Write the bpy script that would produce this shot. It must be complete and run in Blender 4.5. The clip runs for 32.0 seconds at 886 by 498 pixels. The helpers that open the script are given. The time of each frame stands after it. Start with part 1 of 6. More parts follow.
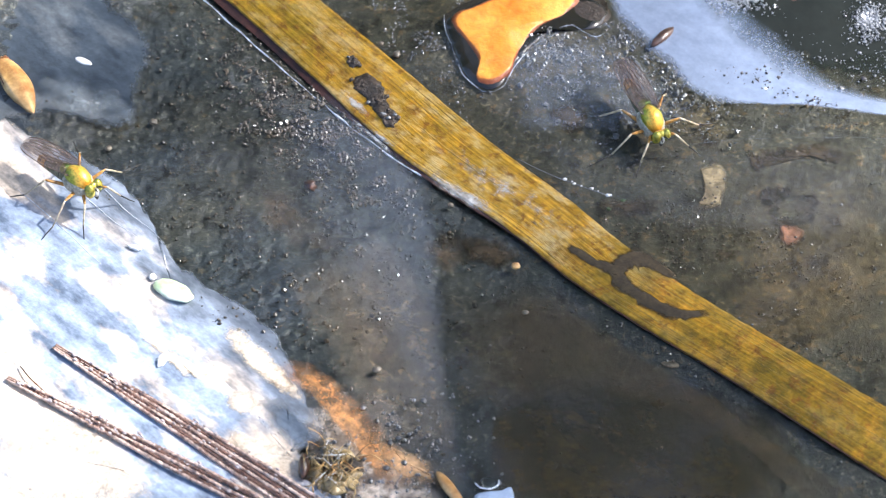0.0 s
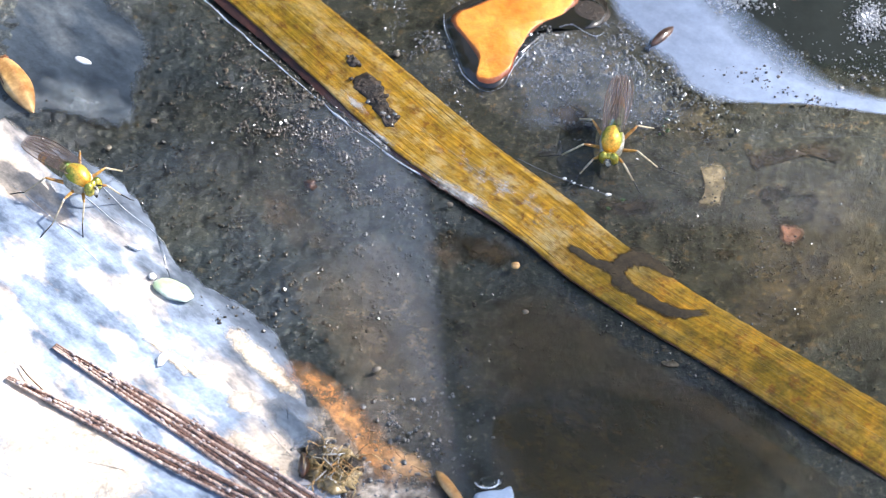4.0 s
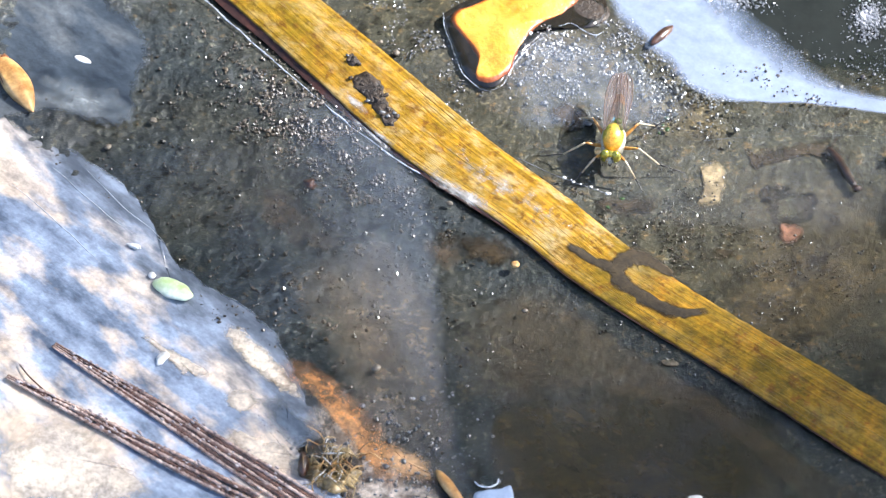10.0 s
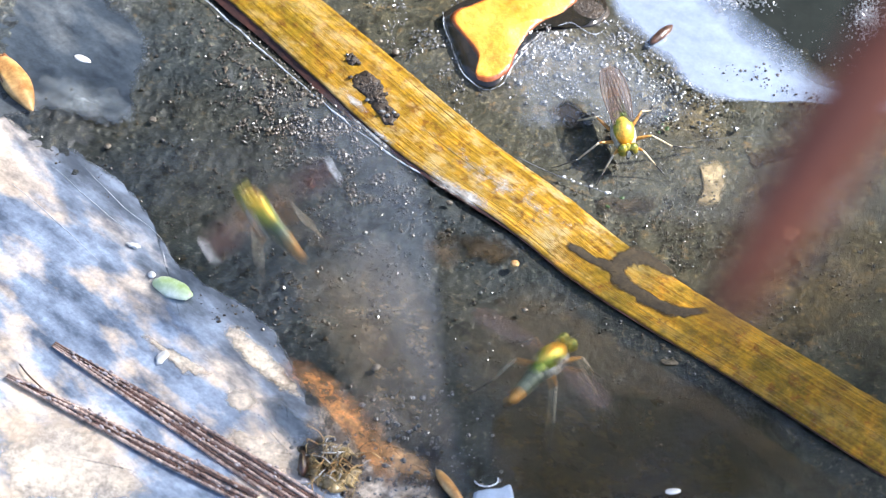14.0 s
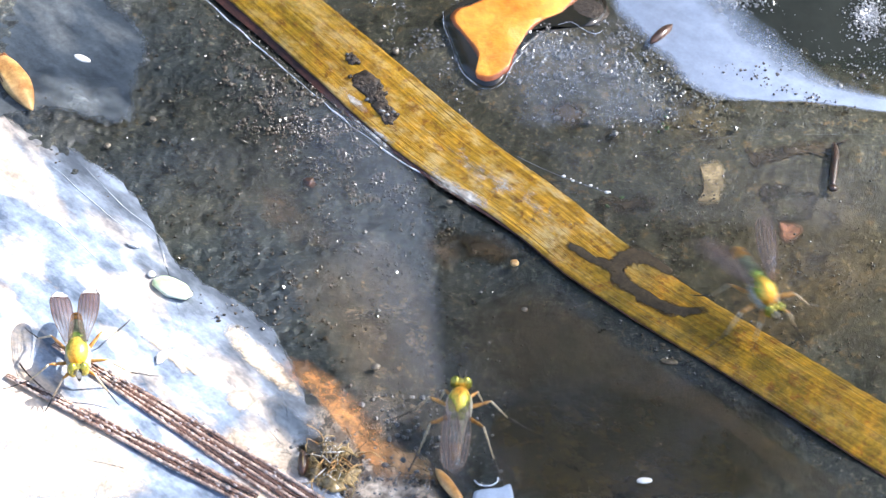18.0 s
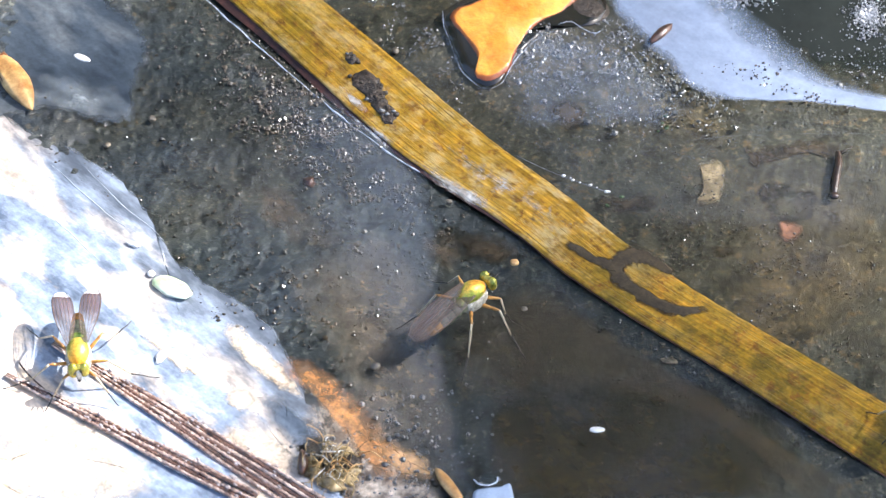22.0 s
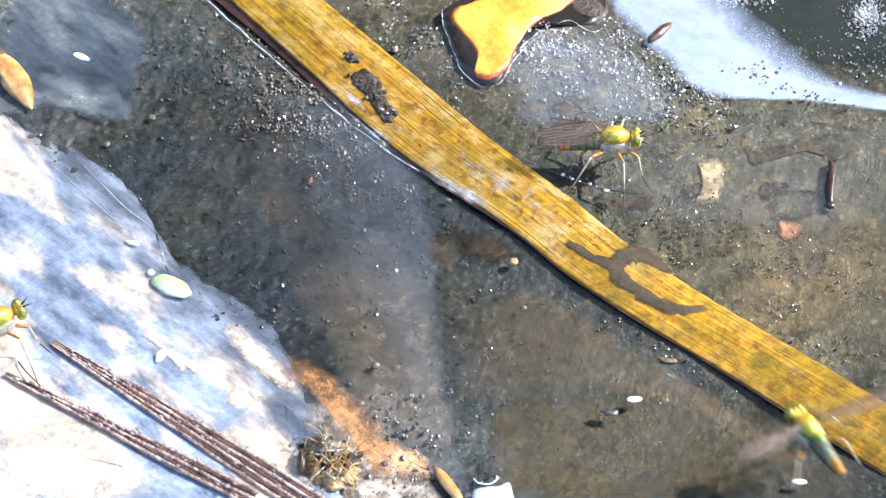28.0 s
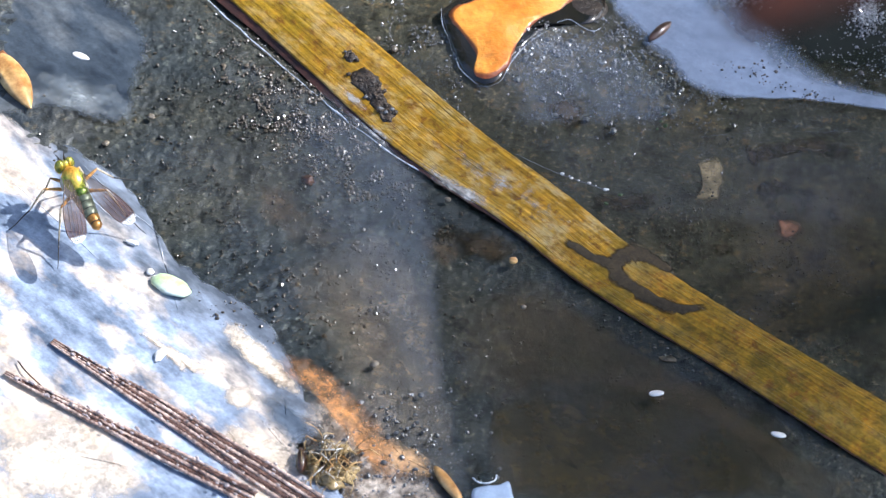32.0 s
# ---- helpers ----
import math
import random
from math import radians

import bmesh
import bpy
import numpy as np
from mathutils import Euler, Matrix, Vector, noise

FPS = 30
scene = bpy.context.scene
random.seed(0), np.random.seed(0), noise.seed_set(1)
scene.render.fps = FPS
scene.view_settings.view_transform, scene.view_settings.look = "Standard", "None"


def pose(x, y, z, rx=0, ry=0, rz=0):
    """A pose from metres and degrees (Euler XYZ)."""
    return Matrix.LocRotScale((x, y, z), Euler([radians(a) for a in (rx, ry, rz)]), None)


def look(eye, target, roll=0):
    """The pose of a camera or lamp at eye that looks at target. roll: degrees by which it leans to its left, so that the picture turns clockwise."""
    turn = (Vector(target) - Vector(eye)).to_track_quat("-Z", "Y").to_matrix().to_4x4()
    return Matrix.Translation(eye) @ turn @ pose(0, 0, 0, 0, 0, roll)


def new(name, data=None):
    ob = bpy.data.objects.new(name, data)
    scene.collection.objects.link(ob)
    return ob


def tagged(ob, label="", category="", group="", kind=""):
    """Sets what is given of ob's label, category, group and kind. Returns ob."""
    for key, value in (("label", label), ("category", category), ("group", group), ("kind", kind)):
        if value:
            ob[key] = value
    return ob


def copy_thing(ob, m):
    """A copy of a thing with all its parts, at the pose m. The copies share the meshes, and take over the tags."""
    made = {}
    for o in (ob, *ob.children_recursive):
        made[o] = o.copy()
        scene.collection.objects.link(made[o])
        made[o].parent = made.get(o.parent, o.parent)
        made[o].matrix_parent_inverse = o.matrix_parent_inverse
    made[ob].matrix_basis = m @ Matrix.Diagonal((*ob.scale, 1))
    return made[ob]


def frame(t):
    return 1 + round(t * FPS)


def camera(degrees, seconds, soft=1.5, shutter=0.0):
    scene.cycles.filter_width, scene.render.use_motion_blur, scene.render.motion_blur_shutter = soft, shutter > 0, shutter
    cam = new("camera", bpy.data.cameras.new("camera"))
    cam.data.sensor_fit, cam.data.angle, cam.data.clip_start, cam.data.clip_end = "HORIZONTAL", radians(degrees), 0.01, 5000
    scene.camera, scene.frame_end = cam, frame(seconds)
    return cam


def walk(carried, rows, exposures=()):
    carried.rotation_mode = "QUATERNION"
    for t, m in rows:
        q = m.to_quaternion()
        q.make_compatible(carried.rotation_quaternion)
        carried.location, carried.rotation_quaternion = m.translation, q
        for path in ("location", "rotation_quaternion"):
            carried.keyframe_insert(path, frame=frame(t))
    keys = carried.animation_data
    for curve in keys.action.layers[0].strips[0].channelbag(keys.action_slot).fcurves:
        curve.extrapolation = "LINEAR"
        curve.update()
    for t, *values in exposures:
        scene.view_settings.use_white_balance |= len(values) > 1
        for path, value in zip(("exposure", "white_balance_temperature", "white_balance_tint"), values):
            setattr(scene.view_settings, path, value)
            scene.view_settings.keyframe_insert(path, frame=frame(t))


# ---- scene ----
from mathutils.bvhtree import BVHTree

MM = 0.001

# ---- camera: a long lens on a tripod, sagging a little as time goes by ----
cam = camera(14.0, 32.0, soft=1.15, shutter=0.5)
cam.data.dof.use_dof = True
cam.data.dof.focus_distance = 0.220
cam.data.dof.aperture_fstop = 88.0
walk(cam, [
    (0.0, pose(0, -0.14141, 0.16853, 40.042, 0, 0.030)),
    (8.0, pose(0, -0.14141, 0.16853, 40.022, 0, 0.018)),
    (16.0, pose(0, -0.14141, 0.16853, 40.000, 0, 0.006)),
    (24.0, pose(0, -0.14141, 0.16853, 39.982, 0, -0.006)),
    (32.0, pose(0, -0.14141, 0.16853, 39.956, 0, -0.032)),
], exposures=[(0.0, 1.46, 6150, 10), (6.6, 1.43, 6150, 10), (8.0, 1.37, 6100, 10), (14.0, 1.37, 6100, 10), (16.0, 1.58, 6200, 10), (25.0, 1.56, 6200, 10), (26.5, 1.50, 6050, 10), (28.2, 1.56, 6050, 10), (29.2, 1.34, 6050, 10), (30.1, 1.20, 5950, 10), (30.9, 0.86, 5800, 10), (32.0, 0.94, 5800, 10)])

# ---- daylight ----
SUN_EL, SUN_AZ = radians(43), radians(14)       # azimuth from +x towards +y
SUN_DIR = Vector((math.cos(SUN_EL) * math.cos(SUN_AZ), math.cos(SUN_EL) * math.sin(SUN_AZ), math.sin(SUN_EL)))
world = bpy.data.worlds.new("sky")
scene.world = world
world.use_nodes = True
wn = world.node_tree.nodes
sky = wn.new("ShaderNodeTexSky")
sky.sky_type, sky.sun_disc = "NISHITA", False
sky.sun_elevation, sky.sun_rotation = SUN_EL, radians(90) - SUN_AZ
sky.dust_density = 2.0
world.node_tree.links.new(sky.outputs[0], wn["Background"].inputs[0])
wn["Background"].inputs[1].default_value = 0.13
sun = new("sun", bpy.data.lights.new("sun", "SUN"))
sun.data.energy, sun.data.angle, sun.data.color = 5.0, radians(0.53), (1.0, 0.97, 0.93)
sun.matrix_world = look(SUN_DIR * 5, (0, 0, 0))


# ---- materials ----
def nodes_of(name):
    m = bpy.data.materials.new(name)
    m.use_nodes = True
    return m, m.node_tree, m.node_tree.nodes["Principled BSDF"]


def noise_node(nt, scale, detail=4.0, rough=0.6, stretch=None, turn=0.0):
    co = nt.nodes.new("ShaderNodeTexCoord")
    n = nt.nodes.new("ShaderNodeTexNoise")
    n.inputs["Scale"].default_value, n.inputs["Detail"].default_value, n.inputs["Roughness"].default_value = scale, detail, rough
    if stretch:
        mp = nt.nodes.new("ShaderNodeMapping")
        mp.vector_type = "TEXTURE"
        mp.inputs["Scale"].default_value = stretch
        mp.inputs["Rotation"].default_value = (0, 0, radians(turn))
        nt.links.new(co.outputs["Object"], mp.inputs[0])
        nt.links.new(mp.outputs[0], n.inputs["Vector"])
    else:
        nt.links.new(co.outputs["Object"], n.inputs["Vector"])
    return n.outputs["Fac"]


def ramp(nt, fac, stops):
    r = nt.nodes.new("ShaderNodeValToRGB")
    while len(r.color_ramp.elements) < len(stops):
        r.color_ramp.elements.new(0.5)
    for e, (p, c) in zip(r.color_ramp.elements, stops):
        e.position = p
        e.color = (*c, 1) if len(c) == 3 else c
    nt.links.new(fac, r.inputs[0])
    return r.outputs[0]


def blend(nt, fac, a, b, kind="MIX"):
    m = nt.nodes.new("ShaderNodeMix")
    m.data_type, m.blend_type = "RGBA", kind
    for sock, v in ((m.inputs[0], fac), (m.inputs[6], a), (m.inputs[7], b)):
        if isinstance(v, (int, float)):
            sock.default_value = v
        elif isinstance(v, tuple):
            sock.default_value = (*v, 1)
        else:
            nt.links.new(v, sock)
    return m.outputs[2]


def bumped(nt, bsdf, heights):
    last = None
    for h, strength, dist in heights:
        b = nt.nodes.new("ShaderNodeBump")
        b.inputs["Strength"].default_value, b.inputs["Distance"].default_value = strength, dist * MM
        nt.links.new(h, b.inputs["Height"])
        if last:
            nt.links.new(last, b.inputs["Normal"])
        last = b.outputs[0]
    nt.links.new(last, bsdf.inputs["Normal"])


def grained(name, dark, light, coarse, fine, rough=0.5, metal=0.0, bump=0.1, coat=0.0, stretch=None, turn=0.0, transmit=0.0, lo=0.35, hi=0.65, speckle=1.0):
    """Two scales of colour variation and relief; scales are per metre."""
    m, nt, p = nodes_of(name)
    a = noise_node(nt, coarse, 5, 0.6, stretch, turn)
    b = noise_node(nt, fine, 3, 0.7, stretch, turn)
    c = ramp(nt, a, [(lo, dark), (hi, light)])
    g = ramp(nt, b, [(0.3, (0.55, 0.55, 0.55)), (0.7, (1.35, 1.35, 1.35))])
    nt.links.new(blend(nt, speckle, c, g, "MULTIPLY"), p.inputs["Base Color"])
    p.inputs["Roughness"].default_value, p.inputs["Metallic"].default_value = rough, metal
    p.inputs["Coat Weight"].default_value, p.inputs["Coat Roughness"].default_value = coat, 0.08
    p.inputs["Transmission Weight"].default_value = transmit
    if bump:
        bumped(nt, p, [(a, 0.6, bump * 2), (b, 0.8, bump)])
    return m


def mud_material():
    m, nt, p = nodes_of("wet_mud")
    zone = noise_node(nt, 70, 3, 0.5)
    clot = noise_node(nt, 420, 5, 0.65)
    grit = noise_node(nt, 2600, 3, 0.7)
    base = ramp(nt, zone, [(0.35, (0.053, 0.057, 0.062)), (0.52, (0.064, 0.063, 0.058)), (0.68, (0.096, 0.078, 0.054))])
    c = blend(nt, 1.0, base, ramp(nt, clot, [(0.3, (0.6, 0.6, 0.6)), (0.55, (1, 1, 1)), (0.75, (1.6, 1.5, 1.3))]), "MULTIPLY")
    c = blend(nt, 1.0, c, ramp(nt, grit, [(0.35, (0.75, 0.75, 0.75)), (0.58, (1, 1, 1)), (0.68, (2.6, 2.4, 2.0))]), "MULTIPLY")
    fleck = noise_node(nt, 1100, 5, 0.75)
    c = blend(nt, ramp(nt, fleck, [(0.57, (0, 0, 0)), (0.66, (0.65, 0.65, 0.65))]), c, (0.17, 0.115, 0.06))
    murk = noise_node(nt, 700, 5, 0.7)
    c = blend(nt, ramp(nt, murk, [(0.53, (0, 0, 0)), (0.63, (0.8, 0.8, 0.8))]), c, (0.016, 0.015, 0.013))
    co, dot, edge = nt.nodes.new("ShaderNodeTexCoord"), nt.nodes.new("ShaderNodeVectorMath"), nt.nodes.new("ShaderNodeMath")
    dot.operation, edge.operation = "DOT_PRODUCT", "MULTIPLY_ADD"
    dot.inputs[1].default_value = (64, 77, 0)                # across the reed, 1 for 10 mm
    nt.links.new(co.outputs["Object"], dot.inputs[0])
    edge.inputs[1].default_value = 0.5
    nt.links.new(noise_node(nt, 120, 5, 0.7), edge.inputs[0])
    nt.links.new(dot.outputs["Value"], edge.inputs[2])
    away = nt.nodes.new("ShaderNodeVectorMath")              # the two silts meet at the reed; farther out they mingle
    away.operation = "LENGTH"
    nt.links.new(co.outputs["Object"], away.inputs[0])
    tint = ramp(nt, edge.outputs[0], [(0.35, (0.72, 0.84, 0.97)), (0.95, (1.18, 1.08, 0.80))])
    tint = blend(nt, ramp(nt, away.outputs["Value"], [(0.045, (0, 0, 0)), (0.13, (1, 1, 1))]), tint, (0.95, 0.96, 0.89))
    c = blend(nt, 1.0, c, tint, "MULTIPLY")
    nt.links.new(c, p.inputs["Base Color"])
    p.inputs["Roughness"].default_value = 0.42
    p.inputs["Coat Weight"].default_value, p.inputs["Coat Roughness"].default_value = 0.2, 0.12
    p.inputs["Specular IOR Level"].default_value = 0.35
    bumped(nt, p, [(clot, 0.7, 0.30), (fleck, 0.8, 0.16), (grit, 0.8, 0.07)])
    return m


def water_material():
    m, nt, p = nodes_of("pool_water")
    nt.nodes.remove(p)
    clear, gloss = nt.nodes.new("ShaderNodeBsdfTransparent"), nt.nodes.new("ShaderNodeBsdfGlossy")
    clear.inputs[0].default_value = (0.90, 0.92, 0.90, 1)
    gloss.inputs["Roughness"].default_value = 0.03
    fr, mix = nt.nodes.new("ShaderNodeFresnel"), nt.nodes.new("ShaderNodeMixShader")
    fr.inputs[0].default_value = 1.34
    ripple = nt.nodes.new("ShaderNodeBump")
    ripple.inputs["Strength"].default_value, ripple.inputs["Distance"].default_value = 0.02, 0.05 * MM
    nt.links.new(noise_node(nt, 260, 3, 0.5), ripple.inputs["Height"])
    nt.links.new(ripple.outputs[0], gloss.inputs["Normal"])
    nt.links.new(ripple.outputs[0], fr.inputs["Normal"])
    nt.links.new(fr.outputs[0], mix.inputs[0])
    nt.links.new(clear.outputs[0], mix.inputs[1])
    nt.links.new(gloss.outputs[0], mix.inputs[2])
    nt.links.new(mix.outputs[0], nt.nodes["Material Output"].inputs[0])
    return m


def broken(material, scale, reach, lo=0.60, hi=0.85):
    """Thins a skin out towards its rim, with holes and a ragged edge; reach: the larger, the narrower the torn rim."""
    nt = material.node_tree
    uv, sep = nt.nodes.new("ShaderNodeUVMap"), nt.nodes.new("ShaderNodeSeparateXYZ")
    nt.links.new(uv.outputs[0], sep.inputs[0])
    inner, total = nt.nodes.new("ShaderNodeMath"), nt.nodes.new("ShaderNodeMath")
    inner.operation, total.operation = "MULTIPLY_ADD", "ADD"
    inner.inputs[1].default_value, inner.inputs[2].default_value = -reach, reach
    nt.links.new(sep.outputs["Y"], inner.inputs[0])
    nt.links.new(inner.outputs[0], total.inputs[0])
    nt.links.new(noise_node(nt, scale, 6, 0.75), total.inputs[1])
    a = ramp(nt, total.outputs[0], [(lo, (0, 0, 0)), (hi, (1, 1, 1))])
    nt.links.new(a, nt.nodes["Principled BSDF"].inputs["Alpha"])
    return material


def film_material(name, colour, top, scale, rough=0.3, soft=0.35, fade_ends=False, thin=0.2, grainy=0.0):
    """A thin film: patchy, partly clear, thinning out at both rims."""
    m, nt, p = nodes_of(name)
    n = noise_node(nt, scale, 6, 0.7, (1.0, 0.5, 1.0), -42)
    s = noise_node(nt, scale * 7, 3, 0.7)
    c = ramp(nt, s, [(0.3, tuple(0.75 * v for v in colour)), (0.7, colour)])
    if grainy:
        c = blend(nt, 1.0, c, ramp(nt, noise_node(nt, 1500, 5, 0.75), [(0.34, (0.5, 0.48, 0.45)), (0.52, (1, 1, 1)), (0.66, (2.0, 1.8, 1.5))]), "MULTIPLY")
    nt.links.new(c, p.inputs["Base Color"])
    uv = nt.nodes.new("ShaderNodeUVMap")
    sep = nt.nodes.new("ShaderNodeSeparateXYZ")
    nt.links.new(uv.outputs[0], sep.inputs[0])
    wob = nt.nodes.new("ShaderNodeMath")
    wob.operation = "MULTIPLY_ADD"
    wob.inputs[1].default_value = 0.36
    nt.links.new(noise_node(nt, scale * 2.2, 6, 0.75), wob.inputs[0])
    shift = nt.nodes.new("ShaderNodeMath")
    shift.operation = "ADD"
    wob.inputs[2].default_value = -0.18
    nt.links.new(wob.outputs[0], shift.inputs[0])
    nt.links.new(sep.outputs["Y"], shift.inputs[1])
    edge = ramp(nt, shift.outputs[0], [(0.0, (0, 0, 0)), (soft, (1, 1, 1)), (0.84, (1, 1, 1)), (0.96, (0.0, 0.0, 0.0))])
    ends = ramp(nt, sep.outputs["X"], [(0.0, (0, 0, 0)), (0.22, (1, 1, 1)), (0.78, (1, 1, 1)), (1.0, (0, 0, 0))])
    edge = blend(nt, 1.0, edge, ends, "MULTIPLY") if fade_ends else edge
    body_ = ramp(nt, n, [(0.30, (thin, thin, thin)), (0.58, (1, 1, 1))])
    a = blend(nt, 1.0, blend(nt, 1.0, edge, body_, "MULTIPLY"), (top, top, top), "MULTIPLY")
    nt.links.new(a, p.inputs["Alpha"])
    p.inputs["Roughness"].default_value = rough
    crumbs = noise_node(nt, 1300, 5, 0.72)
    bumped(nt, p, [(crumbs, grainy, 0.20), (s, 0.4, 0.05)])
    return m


def soaked_leaf_material(name, wet_dark, wet_light, dry, lo, hi, margin=False):
    """A rotting leaf: blue-grey wet streaks along the veins, pale where it is bare."""
    m, nt, p = nodes_of(name)
    streak = noise_node(nt, 260, 6, 0.62, (1.0, 0.42, 1.0), -46)
    patch_ = noise_node(nt, 105, 5, 0.6, (1.0, 0.5, 1.0), -46)
    grit = noise_node(nt, 2400, 3, 0.7)
    c = ramp(nt, streak, [(0.34, wet_dark), (0.62, wet_light)])
    bare = ramp(nt, patch_, [(lo, (0, 0, 0)), (hi, (1, 1, 1))])
    c = blend(nt, bare, c, blend(nt, 1.0, dry, ramp(nt, streak, [(0.3, (0.6, 0.58, 0.55)), (0.6, (1.05, 1.05, 1.05))]), "MULTIPLY"))
    c = blend(nt, 1.0, c, ramp(nt, grit, [(0.3, (0.75, 0.75, 0.75)), (0.7, (1.2, 1.2, 1.2))]), "MULTIPLY")
    if margin:
        co, dot = nt.nodes.new("ShaderNodeTexCoord"), nt.nodes.new("ShaderNodeVectorMath")
        dot.operation = "DOT_PRODUCT"
        dot.inputs[1].default_value = (-0.796 / 0.02, -0.605 / 0.02, 0)
        nt.links.new(co.outputs["Object"], dot.inputs[0])
        add = nt.nodes.new("ShaderNodeMath")
        add.operation = "MULTIPLY_ADD"
        add.inputs[1].default_value, add.inputs[2].default_value = 0.55, -0.95
        nt.links.new(streak, add.inputs[0])
        far = nt.nodes.new("ShaderNodeMath")
        far.operation = "ADD"
        nt.links.new(dot.outputs["Value"], far.inputs[0])
        nt.links.new(add.outputs[0], far.inputs[1])
        c = blend(nt, ramp(nt, far.outputs[0], [(0.0, (0, 0, 0)), (0.20, (1, 1, 1))]), ramp(nt, streak, [(0.38, (0.085, 0.097, 0.118)), (0.66, (0.28, 0.31, 0.36))]), c)
    nt.links.new(c, p.inputs["Base Color"])
    p.inputs["Roughness"].default_value = 0.38
    p.inputs["Coat Weight"].default_value, p.inputs["Coat Roughness"].default_value = 0.6, 0.22
    bumped(nt, p, [(streak, 0.4, 0.2), (grit, 0.4, 0.04)])
    return m


def blade_material():
    m, nt, p = nodes_of("dead_reed")
    uv = nt.nodes.new("ShaderNodeUVMap")
    mp = nt.nodes.new("ShaderNodeMapping")
    mp.inputs["Scale"].default_value = (0.5, 22.0, 1.0)
    nt.links.new(uv.outputs[0], mp.inputs[0])
    rib = nt.nodes.new("ShaderNodeTexNoise")
    rib.inputs["Scale"].default_value, rib.inputs["Detail"].default_value = 1.0, 6
    nt.links.new(mp.outputs[0], rib.inputs["Vector"])
    stain = noise_node(nt, 130, 5, 0.65)
    speck = noise_node(nt, 1500, 3, 0.7)
    c = ramp(nt, rib.outputs["Fac"], [(0.3, (0.22, 0.125, 0.012)), (0.5, (0.40, 0.235, 0.030)), (0.7, (0.58, 0.38, 0.11))])
    c = blend(nt, ramp(nt, stain, [(0.46, (0, 0, 0)), (0.62, (0.55, 0.55, 0.55))]), c, (0.155, 0.125, 0.010))
    along = nt.nodes.new("ShaderNodeSeparateXYZ")
    nt.links.new(uv.outputs[0], along.inputs[0])
    reach = nt.nodes.new("ShaderNodeMath")
    reach.operation = "DIVIDE"
    reach.inputs[1].default_value = 11.0
    nt.links.new(along.outputs["X"], reach.inputs[0])
    olive = ramp(nt, reach.outputs[0], [(0.18, (0.85, 0.85, 0.85)), (0.36, (0.45, 0.45, 0.45)), (0.52, (0.25, 0.25, 0.25)), (0.72, (1, 1, 1))])
    c = blend(nt, olive, c, blend(nt, 1.0, c, (0.56, 0.60, 0.34), "MULTIPLY"))
    tan = noise_node(nt, 210, 5, 0.7)
    c = blend(nt, ramp(nt, tan, [(0.54, (0, 0, 0)), (0.68, (0.45, 0.45, 0.45))]), c, (0.27, 0.145, 0.045))
    pale = noise_node(nt, 520, 6, 0.75, (1.0, 0.4, 1.0), -38)
    c = blend(nt, ramp(nt, pale, [(0.54, (0, 0, 0)), (0.70, (0.3, 0.3, 0.3))]), c, (0.50, 0.32, 0.11))
    rust = noise_node(nt, 1300, 5, 0.75)
    c = blend(nt, ramp(nt, rust, [(0.53, (0, 0, 0)), (0.64, (0.85, 0.85, 0.85))]), c, (0.13, 0.052, 0.010))
    c = blend(nt, 1.0, c, ramp(nt, speck, [(0.32, (0.68, 0.6, 0.5)), (0.44, (1, 1, 1)), (0.66, (1.4, 1.3, 1.15))]), "MULTIPLY")
    fm, fibre = nt.nodes.new("ShaderNodeMapping"), nt.nodes.new("ShaderNodeTexNoise")
    fm.inputs["Scale"].default_value = (0.30, 62.0, 1.0)
    fibre.inputs["Scale"].default_value, fibre.inputs["Detail"].default_value, fibre.inputs["Roughness"].default_value = 1.0, 4, 0.7
    nt.links.new(uv.outputs[0], fm.inputs[0])
    nt.links.new(fm.outputs[0], fibre.inputs["Vector"])
    dry = ramp(nt, reach.outputs[0], [(0.30, (1, 1, 1)), (0.48, (0.75, 0.75, 0.75)), (0.62, (0.22, 0.22, 0.22))])
    c = blend(nt, dry, c, ramp(nt, fibre.outputs["Fac"], [(0.34, (0.50, 0.45, 0.36)), (0.50, (1, 1, 1)), (0.66, (1.45, 1.45, 1.5))]), "MULTIPLY")
    mottle = noise_node(nt, 620, 6, 0.75)
    wet = ramp(nt, reach.outputs[0], [(0.40, (0.15, 0.15, 0.15)), (0.60, (1, 1, 1))])
    c = blend(nt, wet, c, ramp(nt, mottle, [(0.36, (0.52, 0.56, 0.45)), (0.50, (0.95, 0.95, 0.9)), (0.64, (1.45, 1.30, 1.25))]), "MULTIPLY")
    bloom = noise_node(nt, 330, 7, 0.78, (1.0, 0.45, 1.0), -40)
    where = ramp(nt, reach.outputs[0], [(0.16, (0.25, 0.25, 0.25)), (0.34, (0.65, 0.65, 0.65)), (0.50, (0.75, 0.75, 0.75)), (0.60, (0.12, 0.12, 0.12))])
    c = blend(nt, blend(nt, 1.0, where, ramp(nt, bloom, [(0.50, (0, 0, 0)), (0.62, (0.75, 0.75, 0.75))]), "MULTIPLY"), c, (0.60, 0.52, 0.50))
    c = blend(nt, 1.0, c, (0.97, 0.87, 0.44), "MULTIPLY")
    nt.links.new(c, p.inputs["Base Color"])
    p.inputs["Roughness"].default_value = 0.42
    p.inputs["Coat Weight"].default_value, p.inputs["Coat Roughness"].default_value = 0.10, 0.25
    p.inputs["Specular IOR Level"].default_value = 0.28
    bumped(nt, p, [(rib.outputs["Fac"], 0.5, 0.06), (fibre.outputs["Fac"], 0.7, 0.07), (bloom, 0.4, 0.08), (speck, 0.5, 0.05)])
    return m


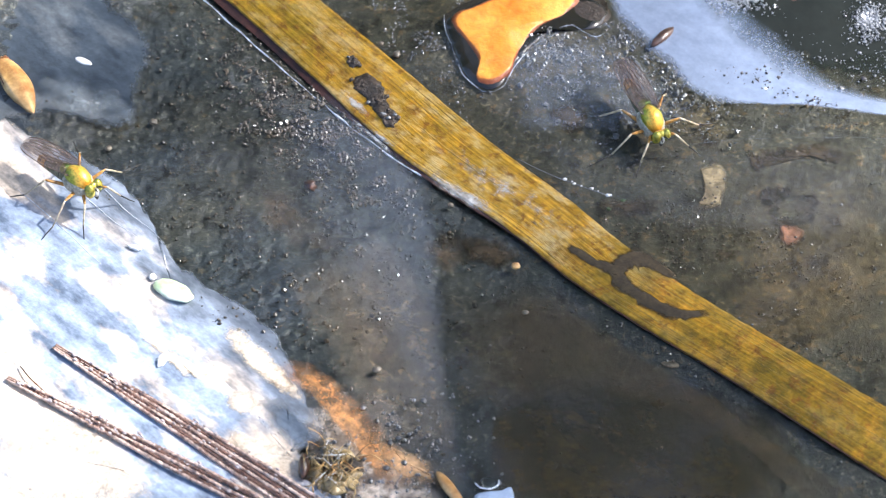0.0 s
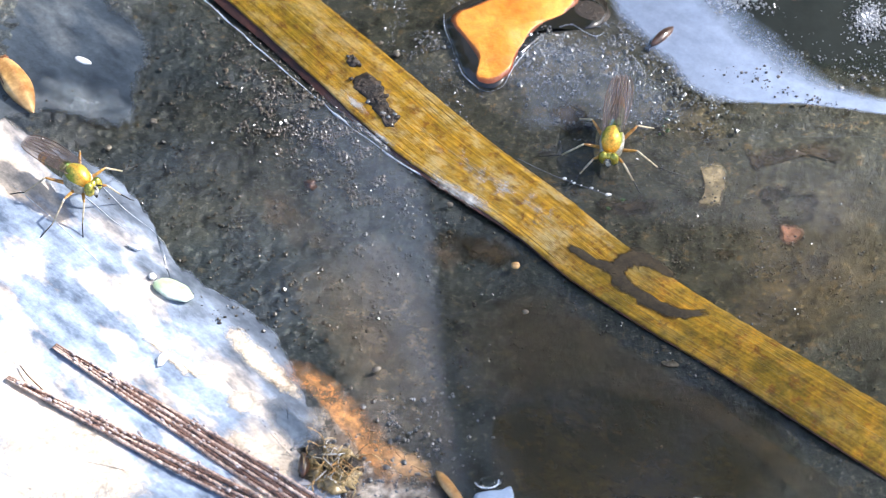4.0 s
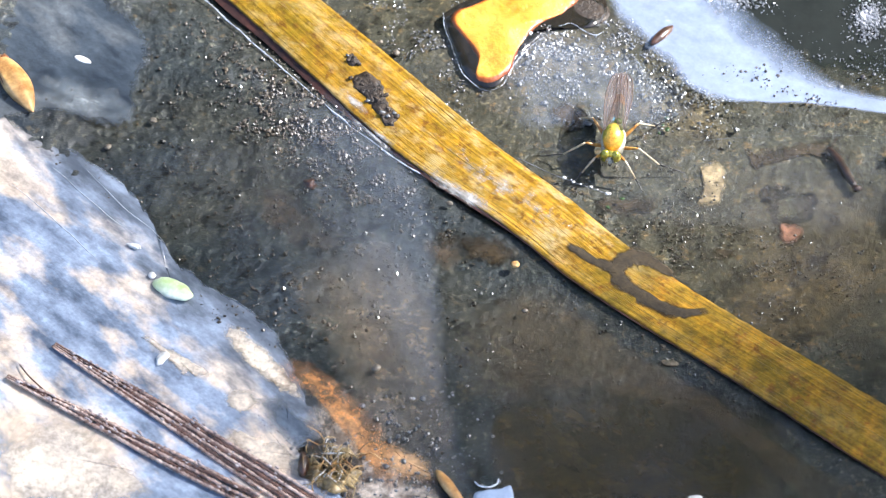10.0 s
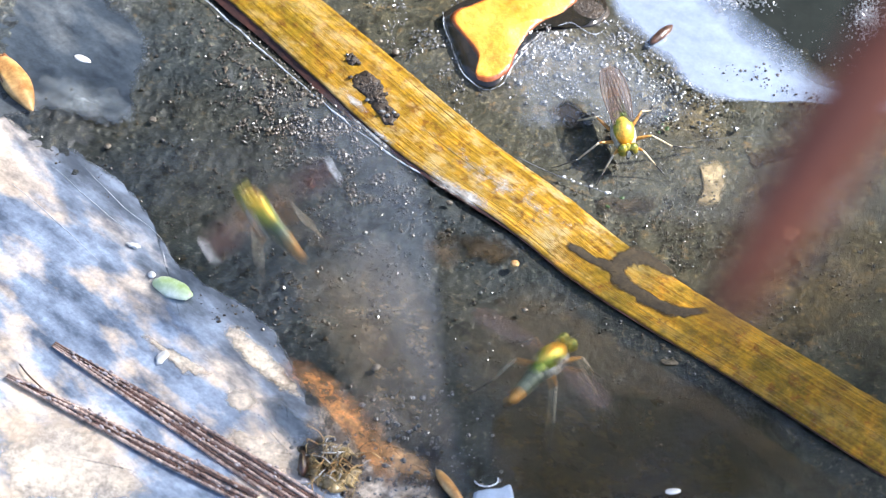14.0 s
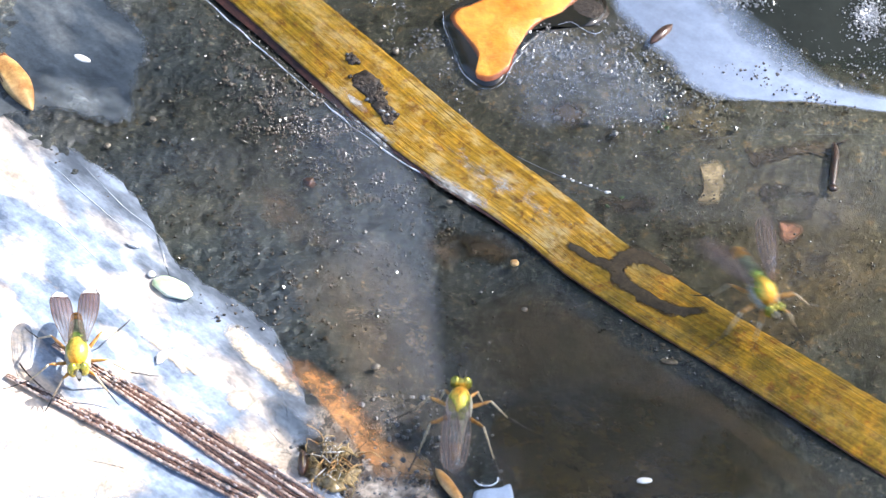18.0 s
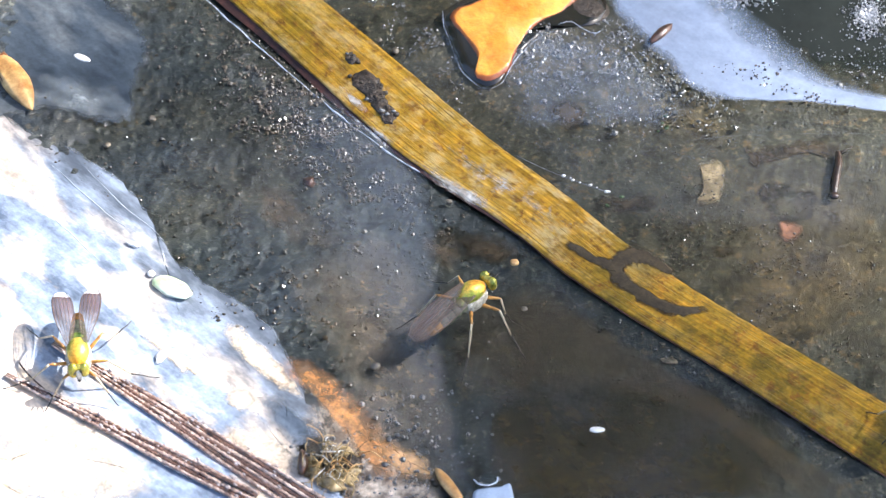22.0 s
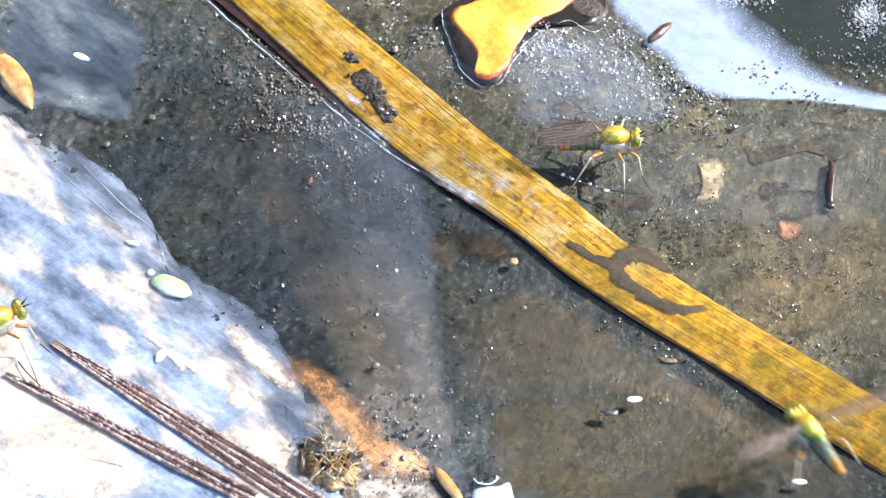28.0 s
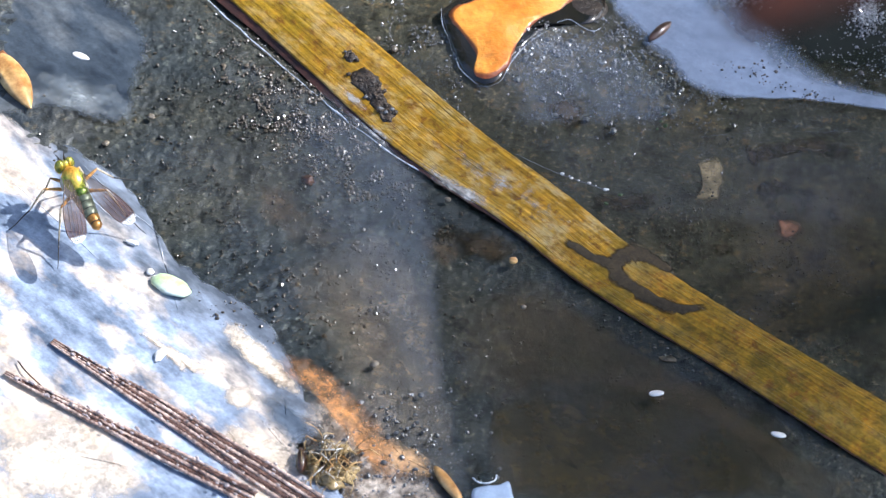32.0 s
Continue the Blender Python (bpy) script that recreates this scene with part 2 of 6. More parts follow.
def wing_material(name="wing_membrane", tipped=False):
    m, nt, p = nodes_of(name)
    p.inputs["Base Color"].default_value = (0.19, 0.135, 0.11, 1)
    p.inputs["Roughness"].default_value = 0.26
    p.inputs["Alpha"].default_value = 0.46
    p.inputs["Coat Weight"].default_value = 0.6
    p.inputs["Thin Film Thickness"].default_value = 380
    n = noise_node(nt, 2400, 3, 0.6, (4.0, 1.0, 1.0))
    bumped(nt, p, [(n, 0.8, 0.12)])
    if tipped:
        uv, sep = nt.nodes.new("ShaderNodeUVMap"), nt.nodes.new("ShaderNodeSeparateXYZ")
        nt.links.new(uv.outputs[0], sep.inputs[0])
        nt.links.new(ramp(nt, sep.outputs["X"], [(0.40, (0.2, 0.14, 0.11)), (0.58, (0.095, 0.045, 0.032)), (0.89, (0.085, 0.04, 0.03)), (0.92, (0.85, 0.85, 0.85))]), p.inputs["Base Color"])
        nt.links.new(ramp(nt, sep.outputs["X"], [(0.35, (0.35, 0.35, 0.35)), (0.62, (0.75, 0.75, 0.75)), (0.86, (0.8, 0.8, 0.8)), (0.90, (0.95, 0.95, 0.95))]), p.inputs["Alpha"])
    return m


def leaf_green(name, colour, transmit):
    """A living leaf that lets part of the light through."""
    m, nt, p = nodes_of(name)
    n = noise_node(nt, 60, 4, 0.6)
    col = ramp(nt, n, [(0.35, tuple(0.7 * v for v in colour)), (0.65, colour)])
    nt.links.new(col, p.inputs["Base Color"])
    tr, mix = nt.nodes.new("ShaderNodeBsdfTranslucent"), nt.nodes.new("ShaderNodeMixShader")
    tr.inputs[0].default_value = (min(0.95, colour[0] * 5.5), min(0.95, colour[1] * 5), colour[2] * 7, 1)
    mix.inputs[0].default_value = transmit
    nt.links.new(p.outputs[0], mix.inputs[1])
    nt.links.new(tr.outputs[0], mix.inputs[2])
    nt.links.new(mix.outputs[0], nt.nodes["Material Output"].inputs[0])
    return m


MUD = mud_material()
WATER = water_material()
# The sky's glare on the water, painted as a pale bluish film.
SKY_GLARE = film_material("sky_glare", (0.29, 0.345, 0.46), 0.86, 120, 0.16, 0.30, thin=0.72)
# Broad sky sheen left of the pool, put into a film's colour.
SHEEN = film_material("bluish_sky_sheen", (0.22, 0.25, 0.30), 0.24, 90, 0.2, 0.6, True)
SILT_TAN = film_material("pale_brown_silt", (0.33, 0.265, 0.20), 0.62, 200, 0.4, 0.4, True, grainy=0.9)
# Weak reflection at the water's edge, painted as a nearly clear film.
FAINT = film_material("faint_sky_sheen", (0.27, 0.295, 0.33), 0.09, 90, 0.2, 0.5, True)
# Silt of the hollow, its colour darkened for the shade lying there.
SILT = film_material("dark_silt_and_shade", (0.046, 0.032, 0.008), 0.92, 120, 0.5, 0.16, True, 0.62, grainy=0.9)
BED_BLACK = film_material("black_bed_film", (0.016, 0.019, 0.017), 1.0, 120, 0.6, 0.12, False, 0.92)
BED_BLACK.node_tree.nodes["Principled BSDF"].inputs["Specular IOR Level"].default_value = 0.08
SILT_DRIFT = film_material("drifted_silt", (0.115, 0.080, 0.042), 0.55, 150, 0.5, 0.20, True, 0.45, grainy=0.9)
SILT_WARM = film_material("brown_silt", (0.052, 0.039, 0.020), 0.35, 150, 0.5, 0.25, True, 0.4, grainy=0.9)
# White of the sky's glint on menisci, as a plain colour.
LINE = grained("white_water_glint", (0.45, 0.50, 0.60), (0.75, 0.78, 0.84), 500, 2500, 0.25, bump=0.03, coat=0.8)
# The wet leaf's blue-grey has the sky's reflection painted in.
SLAB = soaked_leaf_material("soaked_leaf", (0.085, 0.110, 0.155), (0.37, 0.43, 0.535), (0.78, 0.63, 0.49), 0.49, 0.58, True)
broken(SLAB, 420, 5.5, 0.55, 0.90)
SLAB_DARK = soaked_leaf_material("soaked_leaf_dark", (0.016, 0.022, 0.031), (0.056, 0.069, 0.084), (0.14, 0.148, 0.152), 0.48, 0.66)
broken(SLAB_DARK, 500, 2.2)
SLAB_DARK.node_tree.nodes["Principled BSDF"].inputs["Coat Weight"].default_value = 0.2
SLAB_TIP = broken(soaked_leaf_material("soaked_leaf_tip", (0.045, 0.060, 0.085), (0.18, 0.215, 0.27), (0.34, 0.34, 0.34), 0.5, 0.7), 420, 0.75, 0.55, 1.1)
SLAB_PALE = broken(grained("pale_leaf_skin", (0.10, 0.115, 0.125), (0.34, 0.36, 0.36), 420, 2600, 0.4, bump=0.05, stretch=(1.0, 0.4, 1.0), turn=-30), 420, 0.36, 0.58, 1.0)
FLAKE = broken(grained("cream_flake", (0.36, 0.26, 0.17), (0.84, 0.68, 0.50), 700, 2600, 0.5, bump=0.08, coat=0.3, lo=0.36, hi=0.48), 600, 0.8, 0.56, 0.95)
BARE_THIN = broken(grained("bare_leaf_thin", (0.50, 0.42, 0.34), (0.80, 0.66, 0.50), 330, 2200, 0.5, bump=0.06, coat=0.3), 280, 0.6)
BARE_THIN_VEIN = grained("pale_vein", (0.40, 0.43, 0.48), (0.72, 0.72, 0.72), 500, 2500, 0.5, bump=0.05)
RUST = grained("rusty_slime", (0.36, 0.195, 0.09), (0.76, 0.46, 0.22), 420, 2200, 0.45, bump=0.03, coat=0.3)
broken(RUST, 520, 0.55, 0.50, 0.95)
RUST_THIN = broken(grained("rust_slime_thin", (0.05, 0.038, 0.027), (0.105, 0.072, 0.046), 300, 2400, 0.35, bump=0.04, coat=0.6), 330, 0.42)
SLIME_PALE = broken(grained("pale_flecked_slime", (0.17, 0.12, 0.08), (0.68, 0.56, 0.44), 900, 3000, 0.3, bump=0.12, coat=0.8, lo=0.42, hi=0.62), 420, 0.7, 0.56, 0.95)
BLADE = blade_material()
# Dark red-brown of the shadow band below the reed, as a colour.
EDGE_SHADOW = grained("dark_red_edge_shadow", (0.018, 0.005, 0.004), (0.065, 0.018, 0.010), 500, 2500, 0.75, bump=0.03)
BLADE_RIB = grained("reed_rib", (0.16, 0.09, 0.006), (0.40, 0.25, 0.04), 200, 1500, 0.4, bump=0.03, coat=0.4)
CRUST = grained("dark_crust", (0.018, 0.012, 0.008), (0.066, 0.043, 0.026), 900, 3600, 0.5, bump=0.14, coat=0.12)
OCHRE = grained("ochre_leaf", (0.84, 0.20, 0.010), (1.0, 0.45, 0.07), 190, 2000, 0.4, bump=0.14, coat=0.4, speckle=0.5)
def burnt_rim(material, colour, start):
    """The rim of a dead leaf, darker than its middle."""
    nt = material.node_tree
    p = nt.nodes["Principled BSDF"]
    was = p.inputs["Base Color"].links[0].from_socket
    uv, sep = nt.nodes.new("ShaderNodeUVMap"), nt.nodes.new("ShaderNodeSeparateXYZ")
    nt.links.new(uv.outputs[0], sep.inputs[0])
    add = nt.nodes.new("ShaderNodeMath")
    add.operation = "MULTIPLY_ADD"
    add.inputs[1].default_value = 0.12
    nt.links.new(noise_node(nt, 700, 5, 0.7), add.inputs[0])
    nt.links.new(sep.outputs["Y"], add.inputs[2])
    nt.links.new(blend(nt, ramp(nt, add.outputs[0], [(start, (0, 0, 0)), (1.0, (0.9, 0.9, 0.9))]), was, colour), p.inputs["Base Color"])


burnt_rim(OCHRE, (0.20, 0.035, 0.006), 0.965)
HUSK_EDGE = grained("husk_edge", (0.10, 0.03, 0.01), (0.30, 0.11, 0.03), 500, 2600, 0.3, bump=0.04, coat=0.6)
HUSK = grained("tan_husk", (0.30, 0.11, 0.015), (0.78, 0.50, 0.20), 330, 2600, 0.3, bump=0.04, coat=0.7, speckle=0.35)
GREENISH = grained("pale_green_seed", (0.42, 0.58, 0.16), (0.90, 0.93, 0.82), 300, 2500, 0.35, bump=0.03, coat=0.5, speckle=0.2)
PALE = grained("pale_chaff", (0.62, 0.58, 0.52), (0.88, 0.86, 0.83), 600, 3000, 0.3, bump=0.02, coat=0.7, speckle=0.2)
SEED_DARK = grained("dark_seed", (0.03, 0.014, 0.008), (0.12, 0.05, 0.025), 700, 3000, 0.3, bump=0.04, coat=0.6)
STRAW_PALE = grained("wet_stalk_pale", (0.22, 0.125, 0.09), (0.68, 0.50, 0.40), 800, 3200, 0.16, bump=0.13, coat=1.0)
STRAW = grained("wet_stalk", (0.032, 0.014, 0.010), (0.20, 0.10, 0.065), 900, 3200, 0.2, bump=0.12, coat=1.0, stretch=(1.0, 0.3, 1.0), turn=-42)
MOSS = grained("brown_fibre", (0.10, 0.06, 0.018), (0.52, 0.36, 0.15), 500, 2500, 0.35, bump=0.05, coat=0.6)
FROTH = grained("grey_froth", (0.09, 0.095, 0.105), (0.24, 0.25, 0.275), 900, 3000, 0.4, bump=0.03, coat=0.4)
SMEAR = broken(grained("brown_mud_smear", (0.026, 0.017, 0.007), (0.060, 0.040, 0.017), 500, 3000, 0.85, bump=0.05), 1000, 0.75, 0.52, 0.85)
GRANULE = grained("mud_granule", (0.022, 0.019, 0.016), (0.125, 0.092, 0.058), 420, 3000, 0.35, bump=0.0, coat=0.5)
RUST_FILM = film_material("rust_film", (0.56, 0.26, 0.09), 0.85, 340, 0.4, 0.5, True, 0.0, grainy=0.8)
# Grey for the reflection line at the open water, painted on a tube.
EDGE_GLINT = grained("pale_reflection_line", (0.10, 0.105, 0.115), (0.20, 0.21, 0.23), 500, 2500, 0.2, bump=0.0, coat=0.8)
# Haze on the shallows, painted as a pale grey film.
HAZE = film_material("painted_haze", (0.19, 0.205, 0.225), 0.13, 90, 0.35, 0.5, True, 0.35)
# Sheen of the wet grit, painted as a bluish film above it.
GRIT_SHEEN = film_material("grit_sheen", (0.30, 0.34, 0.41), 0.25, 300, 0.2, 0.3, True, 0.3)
STREAK_THIN = broken(grained("thin_pale_streak", (0.34, 0.31, 0.27), (0.70, 0.68, 0.64), 700, 2500, 0.3, bump=0.04, coat=0.5), 800, 0.42, 0.6, 1.0)
STREAK_FAINT = broken(grained("faint_pale_streak", (0.30, 0.28, 0.24), (0.60, 0.57, 0.52), 900, 2500, 0.4, bump=0.04, coat=0.3), 1100, 0.16, 0.56, 0.95)
STONE = grained("dark_stone", (0.025, 0.022, 0.024), (0.10, 0.085, 0.085), 700, 2500, 0.35, bump=0.08, coat=0.6)
GRIT = grained("wet_grit", (0.055, 0.057, 0.060), (0.19, 0.185, 0.18), 900, 3000, 0.2, bump=0.0, coat=1.0)
GRIT.node_tree.nodes["Principled BSDF"].inputs["Coat Roughness"].default_value = 0.27
SHELL = grained("shell_fragment", (0.10, 0.08, 0.055), (0.24, 0.19, 0.13), 500, 2500, 0.45, bump=0.05, coat=0.3)
SHELL_WORN = broken(grained("worn_shell", (0.15, 0.11, 0.065), (0.40, 0.30, 0.17), 500, 2500, 0.5, bump=0.05), 520, 1.3, 0.56, 0.95)
PINK_WORN = broken(grained("worn_pink_stone", (0.17, 0.085, 0.05), (0.40, 0.19, 0.115), 500, 2500, 0.5, bump=0.05), 620, 1.1, 0.56, 1.0)
def thorax_material():
    """Metallic cuticle: green flanks and behind; bronze mid-back, with the sun's gleam painted in."""
    m, nt, p = nodes_of("bronze_green_cuticle")
    co, sep = nt.nodes.new("ShaderNodeTexCoord"), nt.nodes.new("ShaderNodeSeparateXYZ")
    nt.links.new(co.outputs["Object"], sep.inputs[0])
    flank, behind, total, last = (nt.nodes.new("ShaderNodeMath") for _ in range(4))
    flank.operation, behind.operation, total.operation, last.operation = "ABSOLUTE", "MULTIPLY_ADD", "MULTIPLY_ADD", "MULTIPLY_ADD"
    nt.links.new(sep.outputs["Y"], flank.inputs[0])
    behind.inputs[1].default_value, behind.inputs[2].default_value = -420, 0.20
    nt.links.new(sep.outputs["X"], behind.inputs[0])
    total.inputs[1].default_value = 950
    nt.links.new(flank.outputs[0], total.inputs[0])
    nt.links.new(behind.outputs[0], total.inputs[2])
    last.inputs[1].default_value = 0.7
    nt.links.new(noise_node(nt, 2600, 4, 0.7), last.inputs[0])
    nt.links.new(total.outputs[0], last.inputs[2])
    c = ramp(nt, last.outputs[0], [(0.50, (0.95, 0.45, 0.06)), (0.80, (0.85, 0.58, 0.10)), (1.0, (0.36, 0.40, 0.06))])
    fine = noise_node(nt, 7000, 3, 0.7)
    c = blend(nt, 1.0, c, ramp(nt, fine, [(0.3, (0.55, 0.55, 0.5)), (0.65, (1.2, 1.2, 1.15))]), "MULTIPLY")
    nt.links.new(c, p.inputs["Base Color"])
    p.inputs["Metallic"].default_value, p.inputs["Roughness"].default_value = 0.6, 0.40
    bumped(nt, p, [(fine, 0.6, 0.03)])
    return m


THORAX = thorax_material()
SCUTELLUM = grained("green_cuticle", (0.06, 0.13, 0.03), (0.30, 0.36, 0.08), 1700, 6000, 0.32, metal=0.7, bump=0.03)
PLEURON = grained("silvery_dust", (0.30, 0.275, 0.21), (0.64, 0.59, 0.48), 2600, 8000, 0.55, metal=0.15, bump=0.05)
ABDOMEN = grained("grey_green_cuticle", (0.07, 0.085, 0.05), (0.24, 0.25, 0.17), 1700, 6000, 0.34, metal=0.45, bump=0.02)
ABDOMEN_TIP = grained("orange_cuticle", (0.26, 0.11, 0.025), (0.58, 0.30, 0.07), 1700, 6000, 0.34, metal=0.35, bump=0.02)
EYE = grained("green_eye", (0.10, 0.17, 0.02), (0.68, 0.52, 0.08), 1500, 9000, 0.25, metal=0.55, bump=0.01, coat=0.5)
FACE = grained("silvery_face", (0.45, 0.42, 0.36), (0.7, 0.66, 0.58), 1500, 6000, 0.4, bump=0.02)
LEG = grained("amber_leg", (0.30, 0.12, 0.02), (0.52, 0.26, 0.06), 1200, 5000, 0.35, bump=0.01, coat=0.3)
SHIN = grained("straw_leg", (0.42, 0.32, 0.19), (0.68, 0.57, 0.40), 1200, 5000, 0.35, bump=0.01, coat=0.3)
FOOT = grained("black_leg", (0.010, 0.009, 0.008), (0.04, 0.034, 0.03), 1200, 5000, 0.3, bump=0.01)
WING = wing_material()
WING_MALE = wing_material("wing_membrane_dark", True)
VEIN = grained("wing_vein", (0.06, 0.035, 0.02), (0.14, 0.09, 0.06), 1200, 5000, 0.35, bump=0.01)
REDSTALK = grained("red_leaf", (0.05, 0.011, 0.005), (0.10, 0.024, 0.009), 300, 2000, 0.5, bump=0.02)
SHADE_LEAF = leaf_green("shade_sapling_leaf", (0.10, 0.13, 0.05), 0.55)
HEDGE_LEAF = leaf_green("hedge_leaf", (0.05, 0.075, 0.025), 0.3)
TWIG = grained("twig_bark", (0.07, 0.05, 0.035), (0.16, 0.12, 0.09), 80, 700, 0.7, bump=0.2)
BUBBLE = water_material()
# Blue of the sky reflected beside the bubble, as a plain colour.
SKY_REFLECTION = grained("blue_sky_reflection", (0.22, 0.28, 0.38), (0.36, 0.43, 0.55), 300, 2000, 0.2, bump=0.02, coat=0.6, speckle=0.3)
# Shadow and dark reflection round the orange leaf, put into a colour.
RIM_SHADE = grained("dark_rim_shade", (0.010, 0.008, 0.006), (0.022, 0.016, 0.011), 500, 2000, 0.1, bump=0.0, coat=0.6)
# Pinkish pale gloss for beads that stand in for the stalks' glints.
BEAD = grained("pale_glint_bead", (0.30, 0.24, 0.23), (0.5, 0.42, 0.40), 900, 3000, 0.16, bump=0.0, coat=1.0)
DROP = grained("water_drop", (0.05, 0.05, 0.05), (0.09, 0.09, 0.09), 300, 900, 0.28, bump=0.0, coat=1.0)
DROP.node_tree.nodes["Principled BSDF"].inputs["Coat Roughness"].default_value = 0.28


# ---- mesh helpers; meshes are drawn in millimetres ----
def part(name, bm, material, parent=None, label="", smooth=True):
    for v in bm.verts:
        v.co *= MM
    me = bpy.data.meshes.new(name)
    bm.normal_update()
    bm.to_mesh(me)
    bm.free()
    if smooth:
        me.polygons.foreach_set("use_smooth", [True] * len(me.polygons))
    me.materials.append(material)
    ob = new(name, me)
    ob.parent = parent
    if label:
        ob["label"] = label
    return ob


def base(name, x, y, z=0.0, rz=0.0):
    e = new(name)
    e.empty_display_size = 0.002
    e.matrix_basis = pose(x * MM, y * MM, z * MM, 0, 0, rz)
    return e


def spline(pts, n, closed=False):
    """Catmull-Rom through a few control points."""
    pts = [Vector(p) for p in pts]
    k = len(pts)
    out = []
    segs = k if closed else k - 1
    for i in range(n if closed else n + 1):
        u = i * segs / n
        j = min(int(u), segs - 1)
        f = u - j
        if closed:
            a, b, c, d = (pts[(j + o) % k] for o in (-1, 0, 1, 2))
        else:
            a, b, c, d = pts[max(j - 1, 0)], pts[j], pts[j + 1], pts[min(j + 2, k - 1)]
        out.append(0.5 * ((2 * b) + (c - a) * f + (2 * a - 5 * b + 4 * c - d) * f * f + (3 * b - a - 3 * c + d) * f ** 3))
    return out


def tube(bm, pts, radii, sides=8):
    pts = [Vector(p) for p in pts]
    rings = []
    for i, p in enumerate(pts):
        d = (pts[min(i + 1, len(pts) - 1)] - pts[max(i - 1, 0)]).normalized()
        a = d.cross(Vector((0.3, 0.2, 1))).normalized()
        b = d.cross(a)
        r = radii[i] if isinstance(radii, (list, tuple)) else radii
        rings.append([bm.verts.new(p + r * (math.cos(s * math.tau / sides) * a + math.sin(s * math.tau / sides) * b)) for s in range(sides)])
    for q, w in zip(rings, rings[1:]):
        for s in range(sides):
            bm.faces.new((q[s], q[(s + 1) % sides], w[(s + 1) % sides], w[s]))
    bm.faces.new(rings[0][::-1])
    bm.faces.new(rings[-1])
    return bm


def lump(bm, c, r, seed=0, rough=0.0, sub=2, rz=0.0):
    got = bmesh.ops.create_icosphere(bm, subdivisions=sub, radius=1.0)["verts"]
    turn = Matrix.Rotation(radians(rz), 3, "Z")
    for v in got:
        k = 1 + rough * noise.noise(v.co * 1.7 + Vector((seed * 7.3, seed * 1.9, seed)))
        v.co = Vector(c) + turn @ Vector((v.co.x * r[0] * k, v.co.y * r[1] * k, v.co.z * r[2] * k))
    return bm


def sheet(outline, height, thick=0.15, n=96, rings=14, ragged=0.1, seed=1, dome=0.0):
    """A thin plate with a wavering rim; height(x, y) gives its top in millimetres. Its UV runs round the plate and out to the rim."""
    bm = bmesh.new()
    uvl = bm.loops.layers.uv.new("UVMap")
    rim = spline([(x, y, 0) for x, y in outline], n, True)
    rim = [p + ragged * noise.noise_vector(p * 1.1 + Vector((seed, 0, 0))) + 0.4 * ragged * noise.noise_vector(p * 4 + Vector((0, seed, 0))) for p in rim]
    mid = sum(rim, Vector()) / n
    loops, far = [], {}
    for r in range(rings):
        f = 1 - r / rings
        row = []
        for p in rim:
            q = mid + (p - mid) * f
            z = height(q.x, q.y) + dome * (1 - f * f) - (thick * 0.4 if r == 0 else 0)
            row.append(bm.verts.new((q.x, q.y, z)))
            far[row[-1]] = f
        loops.append(row)
    top = bm.verts.new((mid.x, mid.y, height(mid.x, mid.y) + dome))
    far[top] = 0.0
    under = [bm.verts.new((v.co.x, v.co.y, v.co.z - thick)) for v in loops[0]]
    for v in under:
        far[v] = 1.0
    for a, b in [(under, loops[0])] + list(zip(loops, loops[1:])):
        for i in range(n):
            bm.faces.new((a[i], a[(i + 1) % n], b[(i + 1) % n], b[i]))
    for i in range(n):
        bm.faces.new((loops[-1][i], loops[-1][(i + 1) % n], top))
    bm.faces.new(under[::-1])
    for face in bm.faces:
        for l in face.loops:
            l[uvl].uv = (0.5, far[l.vert])
    return bm


# ---- relief of the place, in millimetres ----
TABLES = {}


def lattice(x, y, size, seed):
    """Smooth value noise on a grid of that size, from -1 to 1."""
    if seed not in TABLES:
        TABLES[seed] = np.random.RandomState(seed).uniform(-1, 1, (256, 256))
    tab = TABLES[seed]
    u, v = x / size, y / size
    i, j = np.floor(u).astype(int), np.floor(v).astype(int)
    f, g = u - i, v - j
    f, g = f * f * (3 - 2 * f), g * g * (3 - 2 * g)
    i0, i1, j0, j1 = i % 256, (i + 1) % 256, j % 256, (j + 1) % 256
    return (tab[i0, j0] * (1 - f) + tab[i1, j0] * f) * (1 - g) + (tab[i0, j1] * (1 - f) + tab[i1, j1] * f) * g


def hill(x, y, cx, cy, sx, sy, amp, turn=0.0):
    c, s = math.cos(radians(turn)), math.sin(radians(turn))
    u, v = (x - cx) * c + (y - cy) * s, -(x - cx) * s + (y - cy) * c
    return amp * np.exp(-(u / sx) ** 2 - (v / sy) ** 2)


